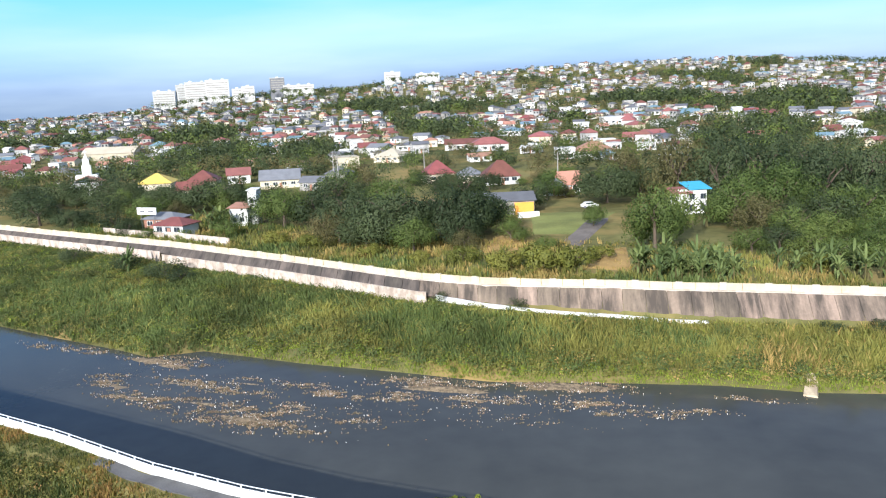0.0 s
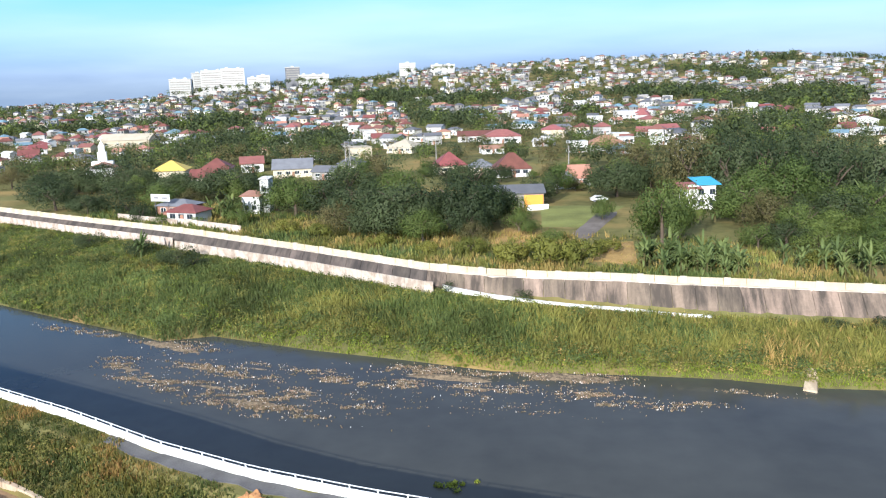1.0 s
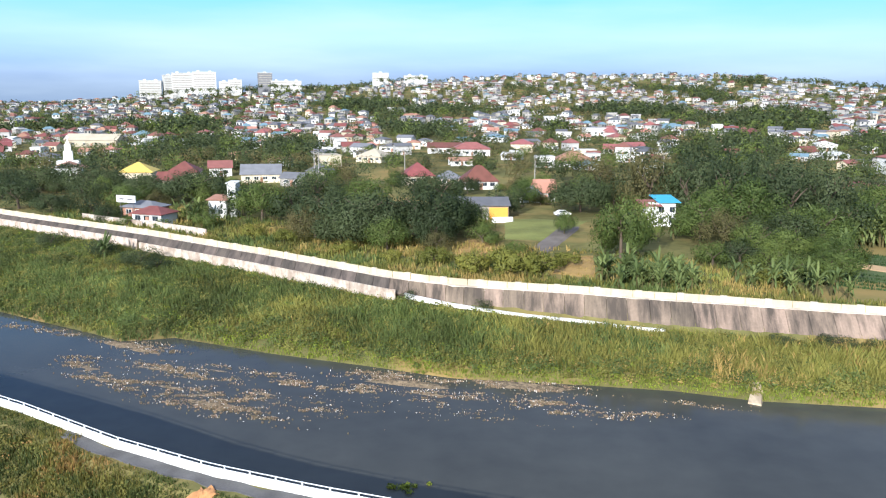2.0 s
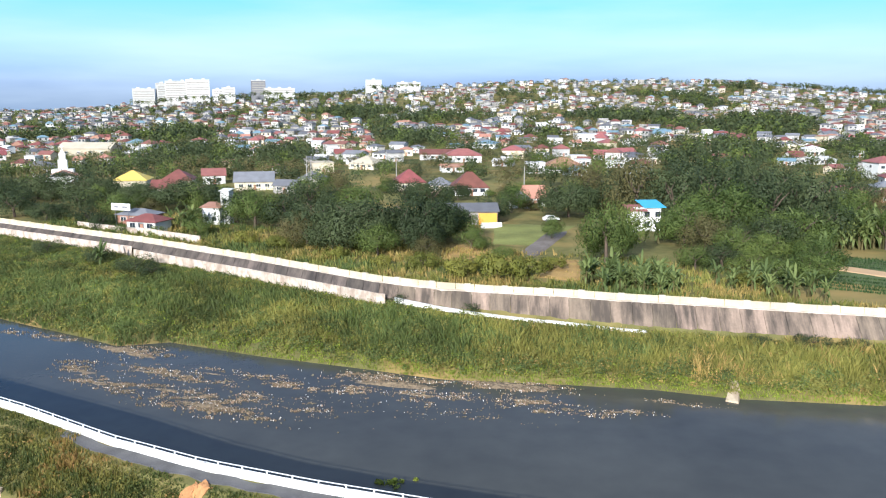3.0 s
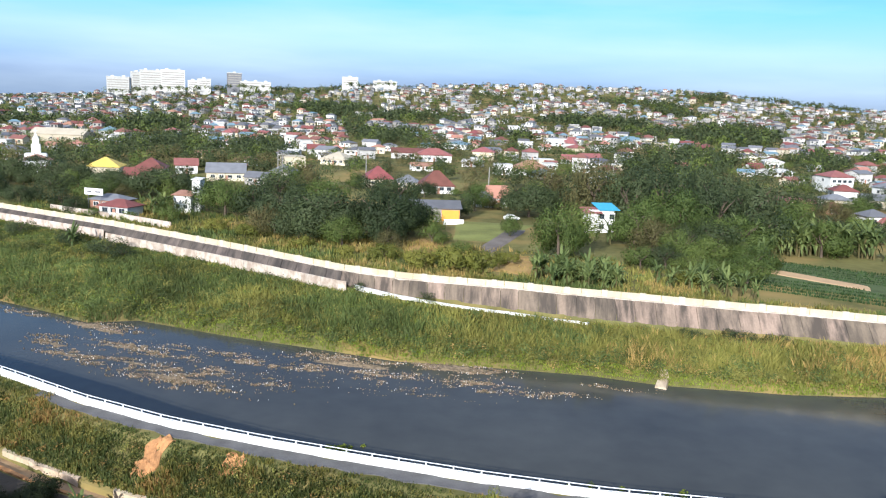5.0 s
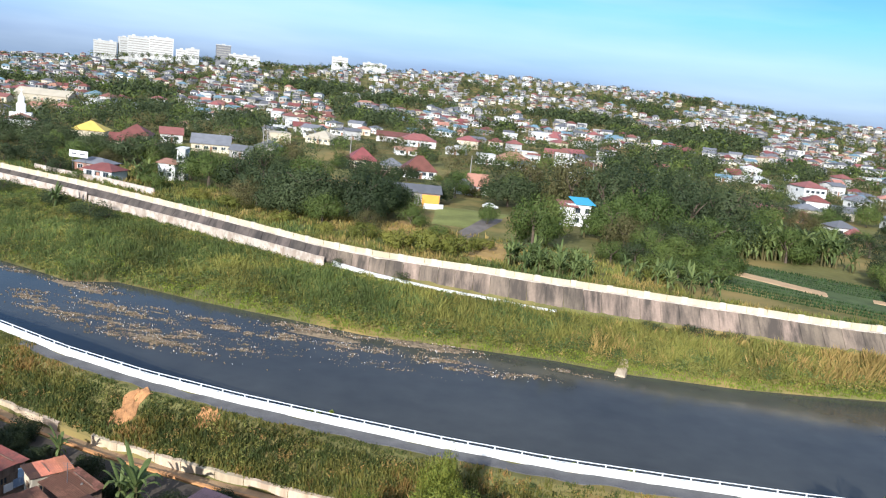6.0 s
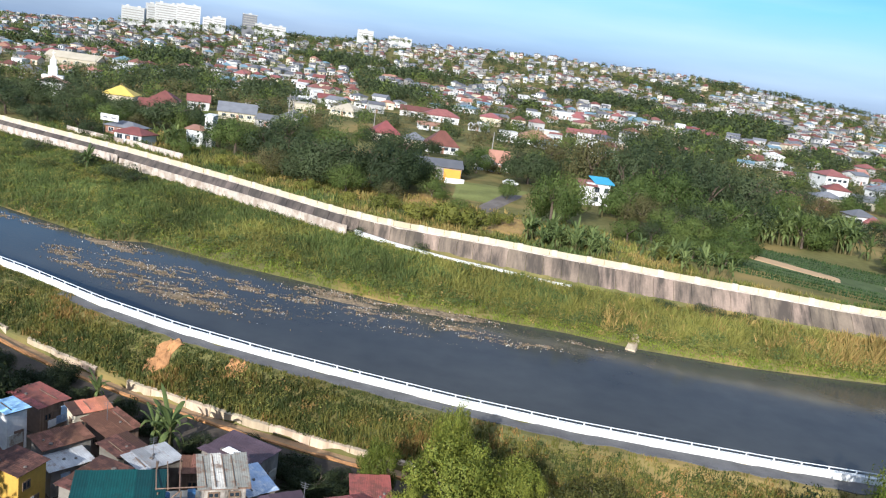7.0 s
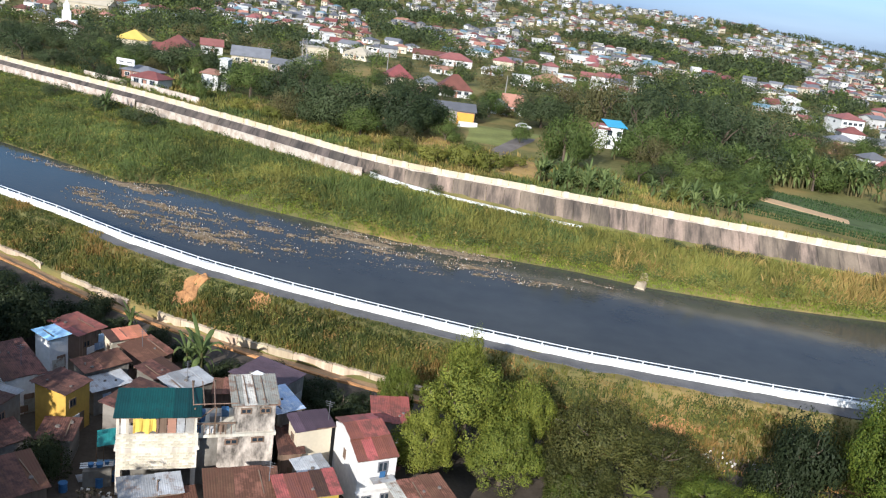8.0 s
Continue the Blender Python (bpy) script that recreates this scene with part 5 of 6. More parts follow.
tagged(part("hillside_houses", s, [M[k] for k in mats]), "crowded small white and red-roofed houses over the hill", "houses", kind="stuff")

# trees between the houses
for k in range(170):
    for _ in range(20):
        az, r = radians(random.uniform(-34, 34)), 232 + 170 * random.random()
        x, y = r * math.sin(az), r * math.cos(az)
        if y > cap(x) + 30 and free_spot(x, y, 1.5) and not (-14 < x < 24 and y < 240):
            break
    else:
        continue
    q = random.uniform(3.0, 5.6)
    if y > 285:
        crowns.append((x, y, land(x, y) + 1.0 * q, q, 420, 0.27, random.choice((0, 0, 1, 2))))
    else:
        tree(random.choice(("dark", "dark", "round", "broad", "olive", "acacia")), x, y, q, q * random.uniform(1.2, 1.7), group="trees between the houses")

def leaf_cloud(crowns, seed, name, mats):
    """One mesh of many small leaf triangles round the crowns, given as (x, y, z, radius, leaves, leaf, material)."""
    rng = np.random.default_rng(seed)
    c = np.repeat(np.array(crowns), [int(q[4]) for q in crowns], axis=0)
    n = len(c)
    lump = rng.normal(size=(len(crowns), 5, 3))
    lump /= np.linalg.norm(lump, axis=2, keepdims=True)
    owner = np.repeat(np.arange(len(crowns)), [int(q[4]) for q in crowns])
    off = lump[owner, rng.integers(0, 5, n)] * np.array((0.55, 0.55, 0.35))
    d = rng.normal(size=(n, 3)) * (1, 1, 0.8)
    d /= np.linalg.norm(d, axis=1, keepdims=True)
    p = c[:, :3] + (off + d * rng.uniform(0.45, 0.62, (n, 1))) * c[:, 3:4]
    up = d + rng.normal(size=(n, 3)) * 0.4 + (0, 0, 0.2)
    u = np.cross(up, rng.normal(size=(n, 3)) + (0, 0, 0.3))
    u /= np.linalg.norm(u, axis=1, keepdims=True)
    v = np.cross(up, u)
    v /= np.linalg.norm(v, axis=1, keepdims=True)
    e = c[:, 5:6] * rng.uniform(0.6, 1.3, (n, 1))
    verts = np.stack([p - u * e - v * e * 0.6, p + u * e - v * e * 0.6, p + v * e], 1).reshape(-1, 3)
    me = bpy.data.meshes.new(name)
    me.from_pydata(verts.tolist(), [], np.arange(3 * n).reshape(-1, 3).tolist())
    for mt in mats:
        me.materials.append(mt)
    me.polygons.foreach_set("material_index", c[:, 6].astype(int))
    soft = d + off * 1.2 + rng.normal(size=(n, 3)) * 0.2
    soft /= np.linalg.norm(soft, axis=1, keepdims=True)
    me.shade_smooth()
    me.normals_split_custom_set_from_vertices(np.repeat(soft, 3, axis=0).tolist())
    return me


rng = random.Random(5)
for k in range(15000):
    az, r = radians(rng.uniform(-36, 36)), 325 + 1025 * rng.random() ** 0.85
    x, y = r * math.sin(az), r * math.cos(az)
    green = wooded(x, y)
    if green < -0.05 and rng.random() < 0.3:
        continue
    if r < 640 and not free_spot(x, y, -0.5):
        continue
    big = rng.uniform(2.2, 4.4) * (1.5 if green > 0.5 else 1.2 if green > 0.2 else 0.8)
    mat = rng.choice((0, 0, 1, 2)) if green < 0.3 else rng.choice((0, 0, 0, 0, 1))
    leaf = 0.3 if r < 560 else 0.5
    crowns.append((x, y, land(x, y) + big * 0.9, big, (75 if r < 560 else 38) * (1.4 if green > 0.5 else 1), leaf * big / 3.2, mat))
# the tall pale blocks on the skyline: bearing, width, angles of foot and top
BLOCKS = [(-21.82, 29, -0.25, 0.64), (-20.73, 14, -0.08, 1.00), (-19.80, 31, -0.01, 1.14), (-18.49, 32, 0.06, 1.23), (-17.25, 14, 0.10, 0.62), (-16.55, 17, 0.20, 0.75), (-14.61, 20, 0.37, 1.22), (-13.23, 43, 0.34, 0.71), (-6.93, 23, 0.84, 1.29), (-4.56, 34, 0.91, 1.12)]
for az, w, base, top in BLOCKS:
    for k in range(int(w / 4) + 2):
        r = rng.uniform(1185, 1212)
        q = radians(az) + (rng.uniform(-0.6, 0.6) * w) / r
        big = rng.uniform(3.0, 5.2)
        crowns.append((r * math.sin(q), r * math.cos(q), 39 + r * math.tan(radians(base)) + rng.uniform(-1, 2.5), big, 60, 0.6, rng.choice((0, 0, 1))))
woods = leaf_cloud(crowns, 5, "hillside_woods", [M["leaf"], M["leaf_mid"], M["leaf_dry"]])
tagged(part("hillside_woods", woods, M["leaf"]), "dark green tree crowns all over the hillside town", "woods", kind="stuff")


def apartment_block(az, r, w, h, z, d=16, wall="chalk", label="tall pale apartment block on the skyline"):
    ob = tagged(new("apartment_block"), label, "apartment block", "apartment blocks on the skyline")
    s = Shape()
    s.box(-w / 2, -d / 2, -14, w / 2, d / 2, h)
    part("wall", s, M[wall], ob)
    s = Shape()
    s.box(-w / 2 - 0.3, -d / 2 - 0.3, h, w / 2 + 0.3, d / 2 + 0.3, h + 0.9)
    part("roof", s, M["chalk"], ob)
    for k in range(max(1, int(w / 14))):
        s = Shape()
        s.box(-2, -2, h + 0.9, 2, 2, h + 2.6)
        part("stair_head", s, M["chalk"], ob).matrix_basis = pose(-w / 2 + (k + 0.5) * w / max(1, int(w / 14)), 0, 0)
    lv = 2.0
    while lv < h - 2:
        s = Shape()
        s.box(-w / 2 + 1.2, -d / 2 - 0.06, lv, w / 2 - 1.2, -d / 2 + 0.1, lv + 1.2)
        part("window_band", s, M["grey"], ob)
        lv += 3.2
    x, y = r * math.sin(radians(az)), r * math.cos(radians(az))
    ob.matrix_basis = pose(x, y, z, 0, 0, -az + random.uniform(-8, 8))
    return ob


for az, w, base, top in BLOCKS:
    r = 1230.0
    z = 39 + r * math.tan(radians(base))
    tall = r * (math.tan(radians(top)) - math.tan(radians(base)))
    if az == -14.61:
        apartment_block(az, r, w, tall, z, wall="slate", label="grey tower block on the skyline")
    else:
        apartment_block(az, r, w, tall, z)


# the settlement on the near side ------------------------------------------
def sheet_metal(name, color, rust, amount, rough=0.55):
    """Painted or bare corrugated sheet with rust blooming over it, different on each sheet."""
    m = material(name, color, rough, 0.3, 0.8, 7.0, 0.1, obj=0.4)
    n, l = m.node_tree.nodes, m.node_tree.links
    b = n["Principled BSDF"]
    old = b.inputs["Base Color"].links[0].from_socket
    tc, ns, rg, mx, oi, ad = (n.new("ShaderNode" + k) for k in ("TexCoord", "TexNoise", "MapRange", "Mix", "ObjectInfo", "VectorMath"))
    ad.operation = "ADD"
    l.new(tc.outputs["Object"], ad.inputs[0])
    l.new(oi.outputs["Location"], ad.inputs[1])
    ns.inputs["Scale"].default_value, ns.inputs["Detail"].default_value = 1.3, 8
    ns.inputs["Roughness"].default_value = 0.7
    l.new(ad.outputs[0], ns.inputs["Vector"])
    rg.inputs["From Min"].default_value, rg.inputs["From Max"].default_value = 0.62 - 0.25 * amount, 0.75 - 0.25 * amount
    l.new(ns.outputs["Fac"], rg.inputs["Value"])
    mx.data_type = "RGBA"
    l.new(rg.outputs["Result"], mx.inputs["Factor"])
    l.new(old, mx.inputs["A"])
    mx.inputs["B"].default_value = (*rust, 1)
    l.new(mx.outputs["Result"], b.inputs["Base Color"])
    return m


RUST = (0.11, 0.05, 0.03)
M["rust"] = sheet_metal("rusted_sheet", (0.18, 0.085, 0.052), RUST, 0.8, 0.8)
M["rustdark"] = sheet_metal("dark_rusted_sheet", (0.115, 0.055, 0.038), (0.055, 0.028, 0.022), 0.7, 0.8)
M["redsheet"] = sheet_metal("red_painted_sheet", (0.27, 0.085, 0.062), (0.16, 0.062, 0.045), 0.6)
M["greysheet"] = sheet_metal("grey_zinc_sheet", (0.36, 0.36, 0.36), (0.22, 0.17, 0.14), 0.35)
M["green"] = sheet_metal("dark_green_sheet", (0.005, 0.05, 0.048), (0.01, 0.04, 0.038), 0.3)
M["patch"] = sheet_metal("weathered_tin_patchwork", (0.42, 0.40, 0.34), (0.20, 0.13, 0.09), 0.5, 0.7)
M["skyblue"] = sheet_metal("pale_blue_sheet", (0.35, 0.55, 0.75), (0.30, 0.42, 0.55), 0.2)
M["bluecorr"] = sheet_metal("blue_white_sheet", (0.34, 0.42, 0.56), (0.62, 0.64, 0.66), 0.5)
M["salmonroof"] = sheet_metal("faded_orange_sheet", (0.56, 0.20, 0.11), (0.42, 0.16, 0.10), 0.4)
M["purple"] = sheet_metal("purple_brown_sheet", (0.085, 0.055, 0.065), (0.065, 0.04, 0.046), 0.4)
M["mould"] = streaked("mould_streaked_plaster", (0.66, 0.58, 0.48), (0.07, 0.06, 0.05), 1.0, 0.95, 0.1, 0.45)
M["dusk"] = sheet_metal("dark_maroon_sheet", (0.085, 0.055, 0.07), (0.065, 0.042, 0.05), 0.3)
M["plaster"] = streaked("bare_cement_plaster", (0.80, 0.74, 0.62), (0.34, 0.27, 0.19), 1.5, 0.6)
M["plaster_dark"] = streaked("stained_hollow_block", (0.26, 0.235, 0.20), (0.10, 0.085, 0.07), 1.1, 0.8, 0.25, 0.5)
M["brownboard"] = streaked("weathered_boards", (0.24, 0.16, 0.11), (0.11, 0.075, 0.05), 4.0, 0.8)
M["whitew"] = streaked("peeling_white_paint", (0.82, 0.79, 0.75), (0.50, 0.44, 0.40), 1.2, 0.4)
M["yellowp"] = streaked("yellow_wall_paint", (0.55, 0.36, 0.06), (0.34, 0.22, 0.06), 1.2, 0.4)
M["tarp"] = material("yellow_tarpaulin", (0.75, 0.52, 0.10), 0.5, 0.15, 2, 8, 0.2)
M["bluep"] = material("blue_plastic", (0.05, 0.13, 0.27), 0.4, 0.2, 2, 8)

M["yard"] = material("trodden_brown_earth", (0.07, 0.055, 0.04), 0.95, 0.4, 0.5, 4, 0.4)
yard_sheet = Shape()
for i in range(45):
    for j in range(20):
        x0, o0 = -75 + 3 * i, -72 + 3 * j
        quad = [(x0, o0), (x0 + 3, o0), (x0 + 3, o0 + 3), (x0, o0 + 3)]
        yard_sheet.face([(q, near_wall(q) + o, near_ground(q, near_wall(q) + o) + 0.22) for q, o in quad])
tagged(part("yard_ground", yard_sheet, M["yard"]), "trodden brown earth between the shacks", "ground", kind="structure")


def corrugated(w, d, ridges, thick=0.02):
    """One corrugated sheet, w wide along x, d long along y, closed."""
    s, n = Shape(), ridges * 2
    top, bot = [], []
    for i in range(n + 1):
        z = 0.014 if i % 2 else 0.0
        top.append((-w / 2 + w * i / n, z + thick))
        bot.append((-w / 2 + w * i / n, z))
    prof = bot + top[::-1]
    s.solid([(a, d / 2, b) for a, b in prof], [(a, -d / 2, b) for a, b in prof])
    return s


def tin_roof(parent, w, d, zf, zb, mat, over=0.3, base=(0, 0), loose=1.0, name="roof", odd=()):
    """A sloped roof of separate sheets over its battens, front at -y."""
    rise = zb - zf
    length = math.hypot(d + 2 * over, rise)
    n = max(2, round((w + 2 * over) / 0.85))
    step = (w + 2 * over) / n
    tilt = math.degrees(math.atan2(rise, d + 2 * over))
    s = Shape()
    for f in (-0.45, 0.0, 0.45):
        s.box(-w / 2 - over, f * length - 0.04, -0.1, w / 2 + over, f * length + 0.04, -0.015)
    roof = part(name, s, M["brownboard"], parent)
    roof.matrix_basis = pose(base[0], base[1], (zf + zb) / 2, tilt, 0, 0)
    for k in range(n):
        sheet = part("sheet", corrugated(step + 0.06, length * random.uniform(0.97, 1.03), 6), M[random.choice(odd) if odd and random.random() < 0.09 else mat], roof)
        sheet.matrix_basis = pose(-w / 2 - over + step * (k + 0.5), random.uniform(-0.06, 0.06) * loose, 0.012 * (k % 2) + 0.02 * random.random() * loose, 0, random.uniform(-1, 1) * loose, random.uniform(-1.2, 1.2) * loose)
    return roof


def sloped_body(w, d, zf, zb, z0):
    s = Shape()
    x, y = w / 2, d / 2
    s.solid([(-x, -y, z0), (x, -y, z0), (x, y, z0), (-x, y, z0)], [(-x, -y, zf), (x, -y, zf), (x, y, zb), (-x, y, zb)])
    return s


SHEET_WORDS = {"rust": "rusted brown", "rustdark": "dark rusty brown", "redsheet": "faded red", "greysheet": "grey zinc", "skyblue": "pale blue", "bluecorr": "blue and white", "salmonroof": "faded orange",
               "purple": "purple-brown", "dusk": "dark maroon", "teal": "teal", "patch": "patched tin"}
SHACK_WALLS = {"cream": "cream-painted", "plaster_dark": "stained block", "brownboard": "weathered board", "whitew": "peeling white", "yellowp": "yellow-painted", "plaster": "cement-plastered"}


def shack(x, y, w, d, rot, zf, zb, roof, wall):
    ob = tagged(new("shack"), "small %s shack with a %s sheet roof" % (SHACK_WALLS[wall], SHEET_WORDS[roof]), "shack", "shacks of the settlement")
    d = max(d, 1.8)
    g = near_ground(x, y)
    part("wall", sloped_body(w, d, zf - g - 0.08, zb - g - 0.08, -0.5), M[wall], ob)
    tin_roof(ob, w, d, zf - g, zb - g, roof, 0.22, odd=() if roof in ("skyblue", "bluecorr", "dusk", "purple") else ("rust", "rustdark", "greysheet", "rustdark", "patch"))
    lift = lambda v: (zf + zb) / 2 - g + 0.05 + (zb - zf) * v / d
    for k in range(random.randint(0, 1)):
        s = Shape()
        u, q = random.uniform(-0.4, 0.4) * w, random.uniform(-0.5, 0.5)
        s.box(-0.03, -0.42 * d, 0, 0.04, random.uniform(0.1, 0.4) * d, 0.04)
        part("plank", s, M["brownboard"], ob).matrix_basis = pose(u, 0, lift(0) + 0.02, math.degrees(math.atan2(zb - zf, d)), 0, 12 * q)
    for k in range(random.randint(1, 3)):
        s = Shape()
        a, b = random.uniform(0.5, 1.1), random.uniform(0.5, 1.3)
        s.box(-a / 2, -0.03, 0, a / 2, 0.02, b)
        part("patch_panel", s, M[random.choice(("greysheet", "rust", "brownboard", "whitew", "patch", "bluecorr"))], ob).matrix_basis = pose(random.uniform(-0.35, 0.35) * w, -d / 2 - 0.03 - 0.02 * k, random.uniform(0.2, 1.0), 0, random.uniform(-4, 4), 0)
    hh = zf - g
    for k in range(random.randint(0, 1)):
        win = window_unit(ob, 0.7, 0.65, "brownboard")
        win.matrix_basis = pose(w * (0.28 if k else -0.22), -d / 2, max(hh - 1.35, 0.6))
    s = Shape()
    s.box(-0.38, -0.05, 0, 0.38, 0.02, 1.85)
    part("door", s, M["brownboard"], ob).matrix_basis = pose(w * 0.1, -d / 2, 0)
    if random.random() < 0.4:
        win = window_unit(ob, 0.6, 0.6, "brownboard")
        win.matrix_basis = pose(-w / 2, 0, max(hh - 1.3, 0.6), 0, 0, -90)
    for k in range(random.randint(0, 2)):
        s = Shape()
        r = random.uniform(0.1, 0.22)
        m = random.randint(5, 7)
        ring = [(r * math.cos(6.283 * i / m) * random.uniform(0.7, 1.2), r * math.sin(6.283 * i / m) * random.uniform(0.7, 1.2)) for i in range(m)]
        s.solid([(a, b, 0) for a, b in ring], [(a * 0.8, b * 0.8, 0.1) for a, b in ring])
        u, v = random.uniform(-0.4, 0.4) * w, random.uniform(-0.4, 0.4) * d
        part("roof_weight", s, M["pad"], ob).matrix_basis = pose(u, v, (zf + zb) / 2 - g + 0.04 + (zb - zf) * v / d)
    ob.matrix_basis = pose(x, y, g, 0, 0, rot)
    return ob


SHACKS = [
    (-7.8, 43.4, 2.6, 1.8, 31, 8.6, 8.9, "dusk", "cream"),
    (-10.6, 46.0, 1.9, 3.4, 37, 8.6, 8.8, "bluecorr", "plaster_dark"),
    (-12.9, 51.8, 3.8, 4.4, 66, 7.6, 7.8, "purple", "plaster_dark"),
    (-26.6, 56.0, 2.8, 1.5, 44, 7.4, 7.6, "salmonroof", "cream"),
    (-24.1, 54.6, 2.9, 3.0, 59, 6.8, 7.3, "rust", "brownboard"),
    (-31.4, 57.3, 2.7, 3.6, 66, 7.0, 7.3, "redsheet", "brownboard"),
    (-31.6, 53.1, 1.6, 2.1, 59, 8.0, 8.1, "skyblue", "whitew"),
    (-26.3, 50.7, 3.6, 2.0, 52, 7.2, 7.5, "rust", "plaster_dark"),
    (-21.8, 51.1, 2.4, 2.2, 60, 7.0, 7.3, "rustdark", "plaster_dark"),
    (-18.8, 49.3, 3.2, 2.4, 52, 7.4, 7.6, "greysheet", "plaster_dark"),
    (-26.6, 44.8, 2.5, 2.7, 75, 8.2, 8.5, "rustdark", "yellowp"),
    (-32.0, 47.9, 2.7, 5.3, 46, 7.6, 8.2, "rustdark", "whitew"),
    (-30.3, 41.6, 2.7, 2.9, 81, 8.2, 8.4, "rustdark", "plaster_dark"),
    (-10.6, 35.4, 4.2, 2.6, 20, 8.0, 8.4, "rust", "brownboard"),
    (-6.6, 36.0, 3.7, 2.1, 26, 8.2, 8.5, "redsheet", "yellowp"),
    (-6.9, 39.5, 1.9, 1.6, 35, 7.4, 7.6, "greysheet", "plaster_dark"),
    (-16.2, 34.9, 3.4, 1.8, 26, 7.4, 7.6, "greysheet", "plaster_dark"),
    (-15.2, 34.0, 3.9, 1.4, 25, 7.0, 7.2, "rust", "plaster_dark"),
    (-2.4, 48.1, 2.6, 3.3, 10, 7.8, 8.1, "redsheet", "plaster_dark"),
    (0.7, 37.6, 3.6, 2.2, 33, 7.8, 8.2, "rust", "plaster_dark"),
    (-27.8, 38.9, 2.2, 2.6, 52, 7.0, 7.2, "rustdark", "plaster_dark"),
    (-24.2, 33.9, 2.5, 3.6, 45, 7.4, 7.9, "rustdark", "brownboard"),
    (-21.2, 45.0, 4.2, 2.4, 74, 7.8, 8.0, "rustdark", "plaster_dark"),
    (-14.9, 48.8, 2.8, 2.0, 12, 7.6, 7.8, "rust", "brownboard"),
    (-25.0, 48.7, 3.0, 1.9, 50, 6.6, 6.8, "greysheet", "plaster_dark"),
    (-9.3, 43.2, 1.4, 4.2, 19, 7.2, 7.5, "rustdark", "brownboard"),
    (-25.2, 41.4, 2.1, 2.5, 11, 6.4, 6.6, "rustdark", "plaster_dark"),
]
for row in SHACKS:
    shack(*row)


def block_part(name, a, b, mat, parent, label=""):
    s = Shape()
    s.box(*a, *b)
    return part(name, s, M[mat], parent, label)


# the three-storey house under the green roof
ob = tagged(new("house"), "cement-plastered house with dark green roof and open upper porch", "house")
g = near_ground(-17.6, 40)
e = 10.2 - g
block_part("upper_wall", (-2.6, 0.2, e - 1.4), (2.6, 1.3, e + 0.2), "brownboard", ob)
block_part("parapet", (-2.6, -1.5, e - 2.3), (2.6, -1.32, e - 1.3), "plaster", ob)
block_part("floor_slab", (-2.7, -1.6, e - 2.5), (2.7, 1.4, e - 2.3), "plaster", ob)
block_part("wall", (-2.6, -1.45, e - 4.0), (2.55, 1.4, e - 2.5), "plaster", ob)
block_part("lower_wall", (-2.3, -0.6, -0.6), (2.3, 1.4, e - 4.0), "plaster_dark", ob)
for k in (-2.5, -1.9, -0.05, 2.4):
    block_part("post", (k - 0.09, -1.46, e - 1.3), (k + 0.09, -1.3, e + 0.02), "plaster" if k != -0.05 else "brownboard", ob)
for k in (-2.45, 2.35):
    block_part("column", (k - 0.16, -1.44, -0.6), (k + 0.16, -1.12, e - 4.0), "plaster", ob)
for k, (a, b, mt) in enumerate(((0.05, 0.55, "brownboard"), (0.6, 1.15, "brick"), (1.2, 1.7, "greysheet"), (1.75, 2.3, "grey"), (-2.3, -2.0, "whitew"))):
    block_part("board", (a, -1.38, e - 1.32), (b, -1.33, e - 0.12 - 0.1 * (k % 2)), mt, ob)
M["blockwork"] = material("bare_hollow_block", (0.66, 0.58, 0.44), 0.9, 0.3, 1.5, 9, 0.3, obj=0.22)
block_shape = Shape()
block_shape.solid([(-0.19, 0.02, -0.088), (0.19, 0.02, -0.088), (0.19, 0.02, 0.088), (-0.19, 0.02, 0.088)], [(-0.182, -0.014, -0.08), (0.182, -0.014, -0.08), (0.182, -0.014, 0.08), (-0.182, -0.014, 0.08)])
block_mesh = block_shape.mesh("block", [M["blockwork"]])
for row in range(11):
    z = e - 3.85 + 0.2 * row + (0.32 if row > 5 else 0)
    if z > e - 1.35:
        break
    for k in range(12):
        x = -2.36 + 0.4 * k + (0.2 if row % 2 else 0)
        if x < 2.35 and random.random() < 0.93:
            part("block", block_mesh, M["blockwork"], ob, at=pose(x, -1.455 if row <= 5 else -1.505, z))
s = Shape()
fold = lambda f: -1.43 + 0.09 * math.sin(f * 17)
front = [(-1.55 + 1.45 * i / 12, i / 12) for i in range(13)]
ring_low = [(u, fold(f), e - 1.22 - 0.1 * math.sin(u * 7)) for u, f in front] + [(u, fold(f) + 0.03, e - 1.22 - 0.1 * math.sin(u * 7)) for u, f in front[::-1]]
ring_top = [(u, -1.43 + 0.3 * (y + 1.43), e - 0.15) for u, y, z in ring_low]
s.solid(ring_low, ring_top)
tarp = part("tarpaulin", s, M["tarp"], ob, "yellow hanging tarpaulin")
tin_roof(ob, 5.0, 2.9, e, e + 0.46, "green", 0.25, (0, -0.05), 0.25)
ob.matrix_basis = pose(-17.6, 40.0, g, 0, 0, 17)

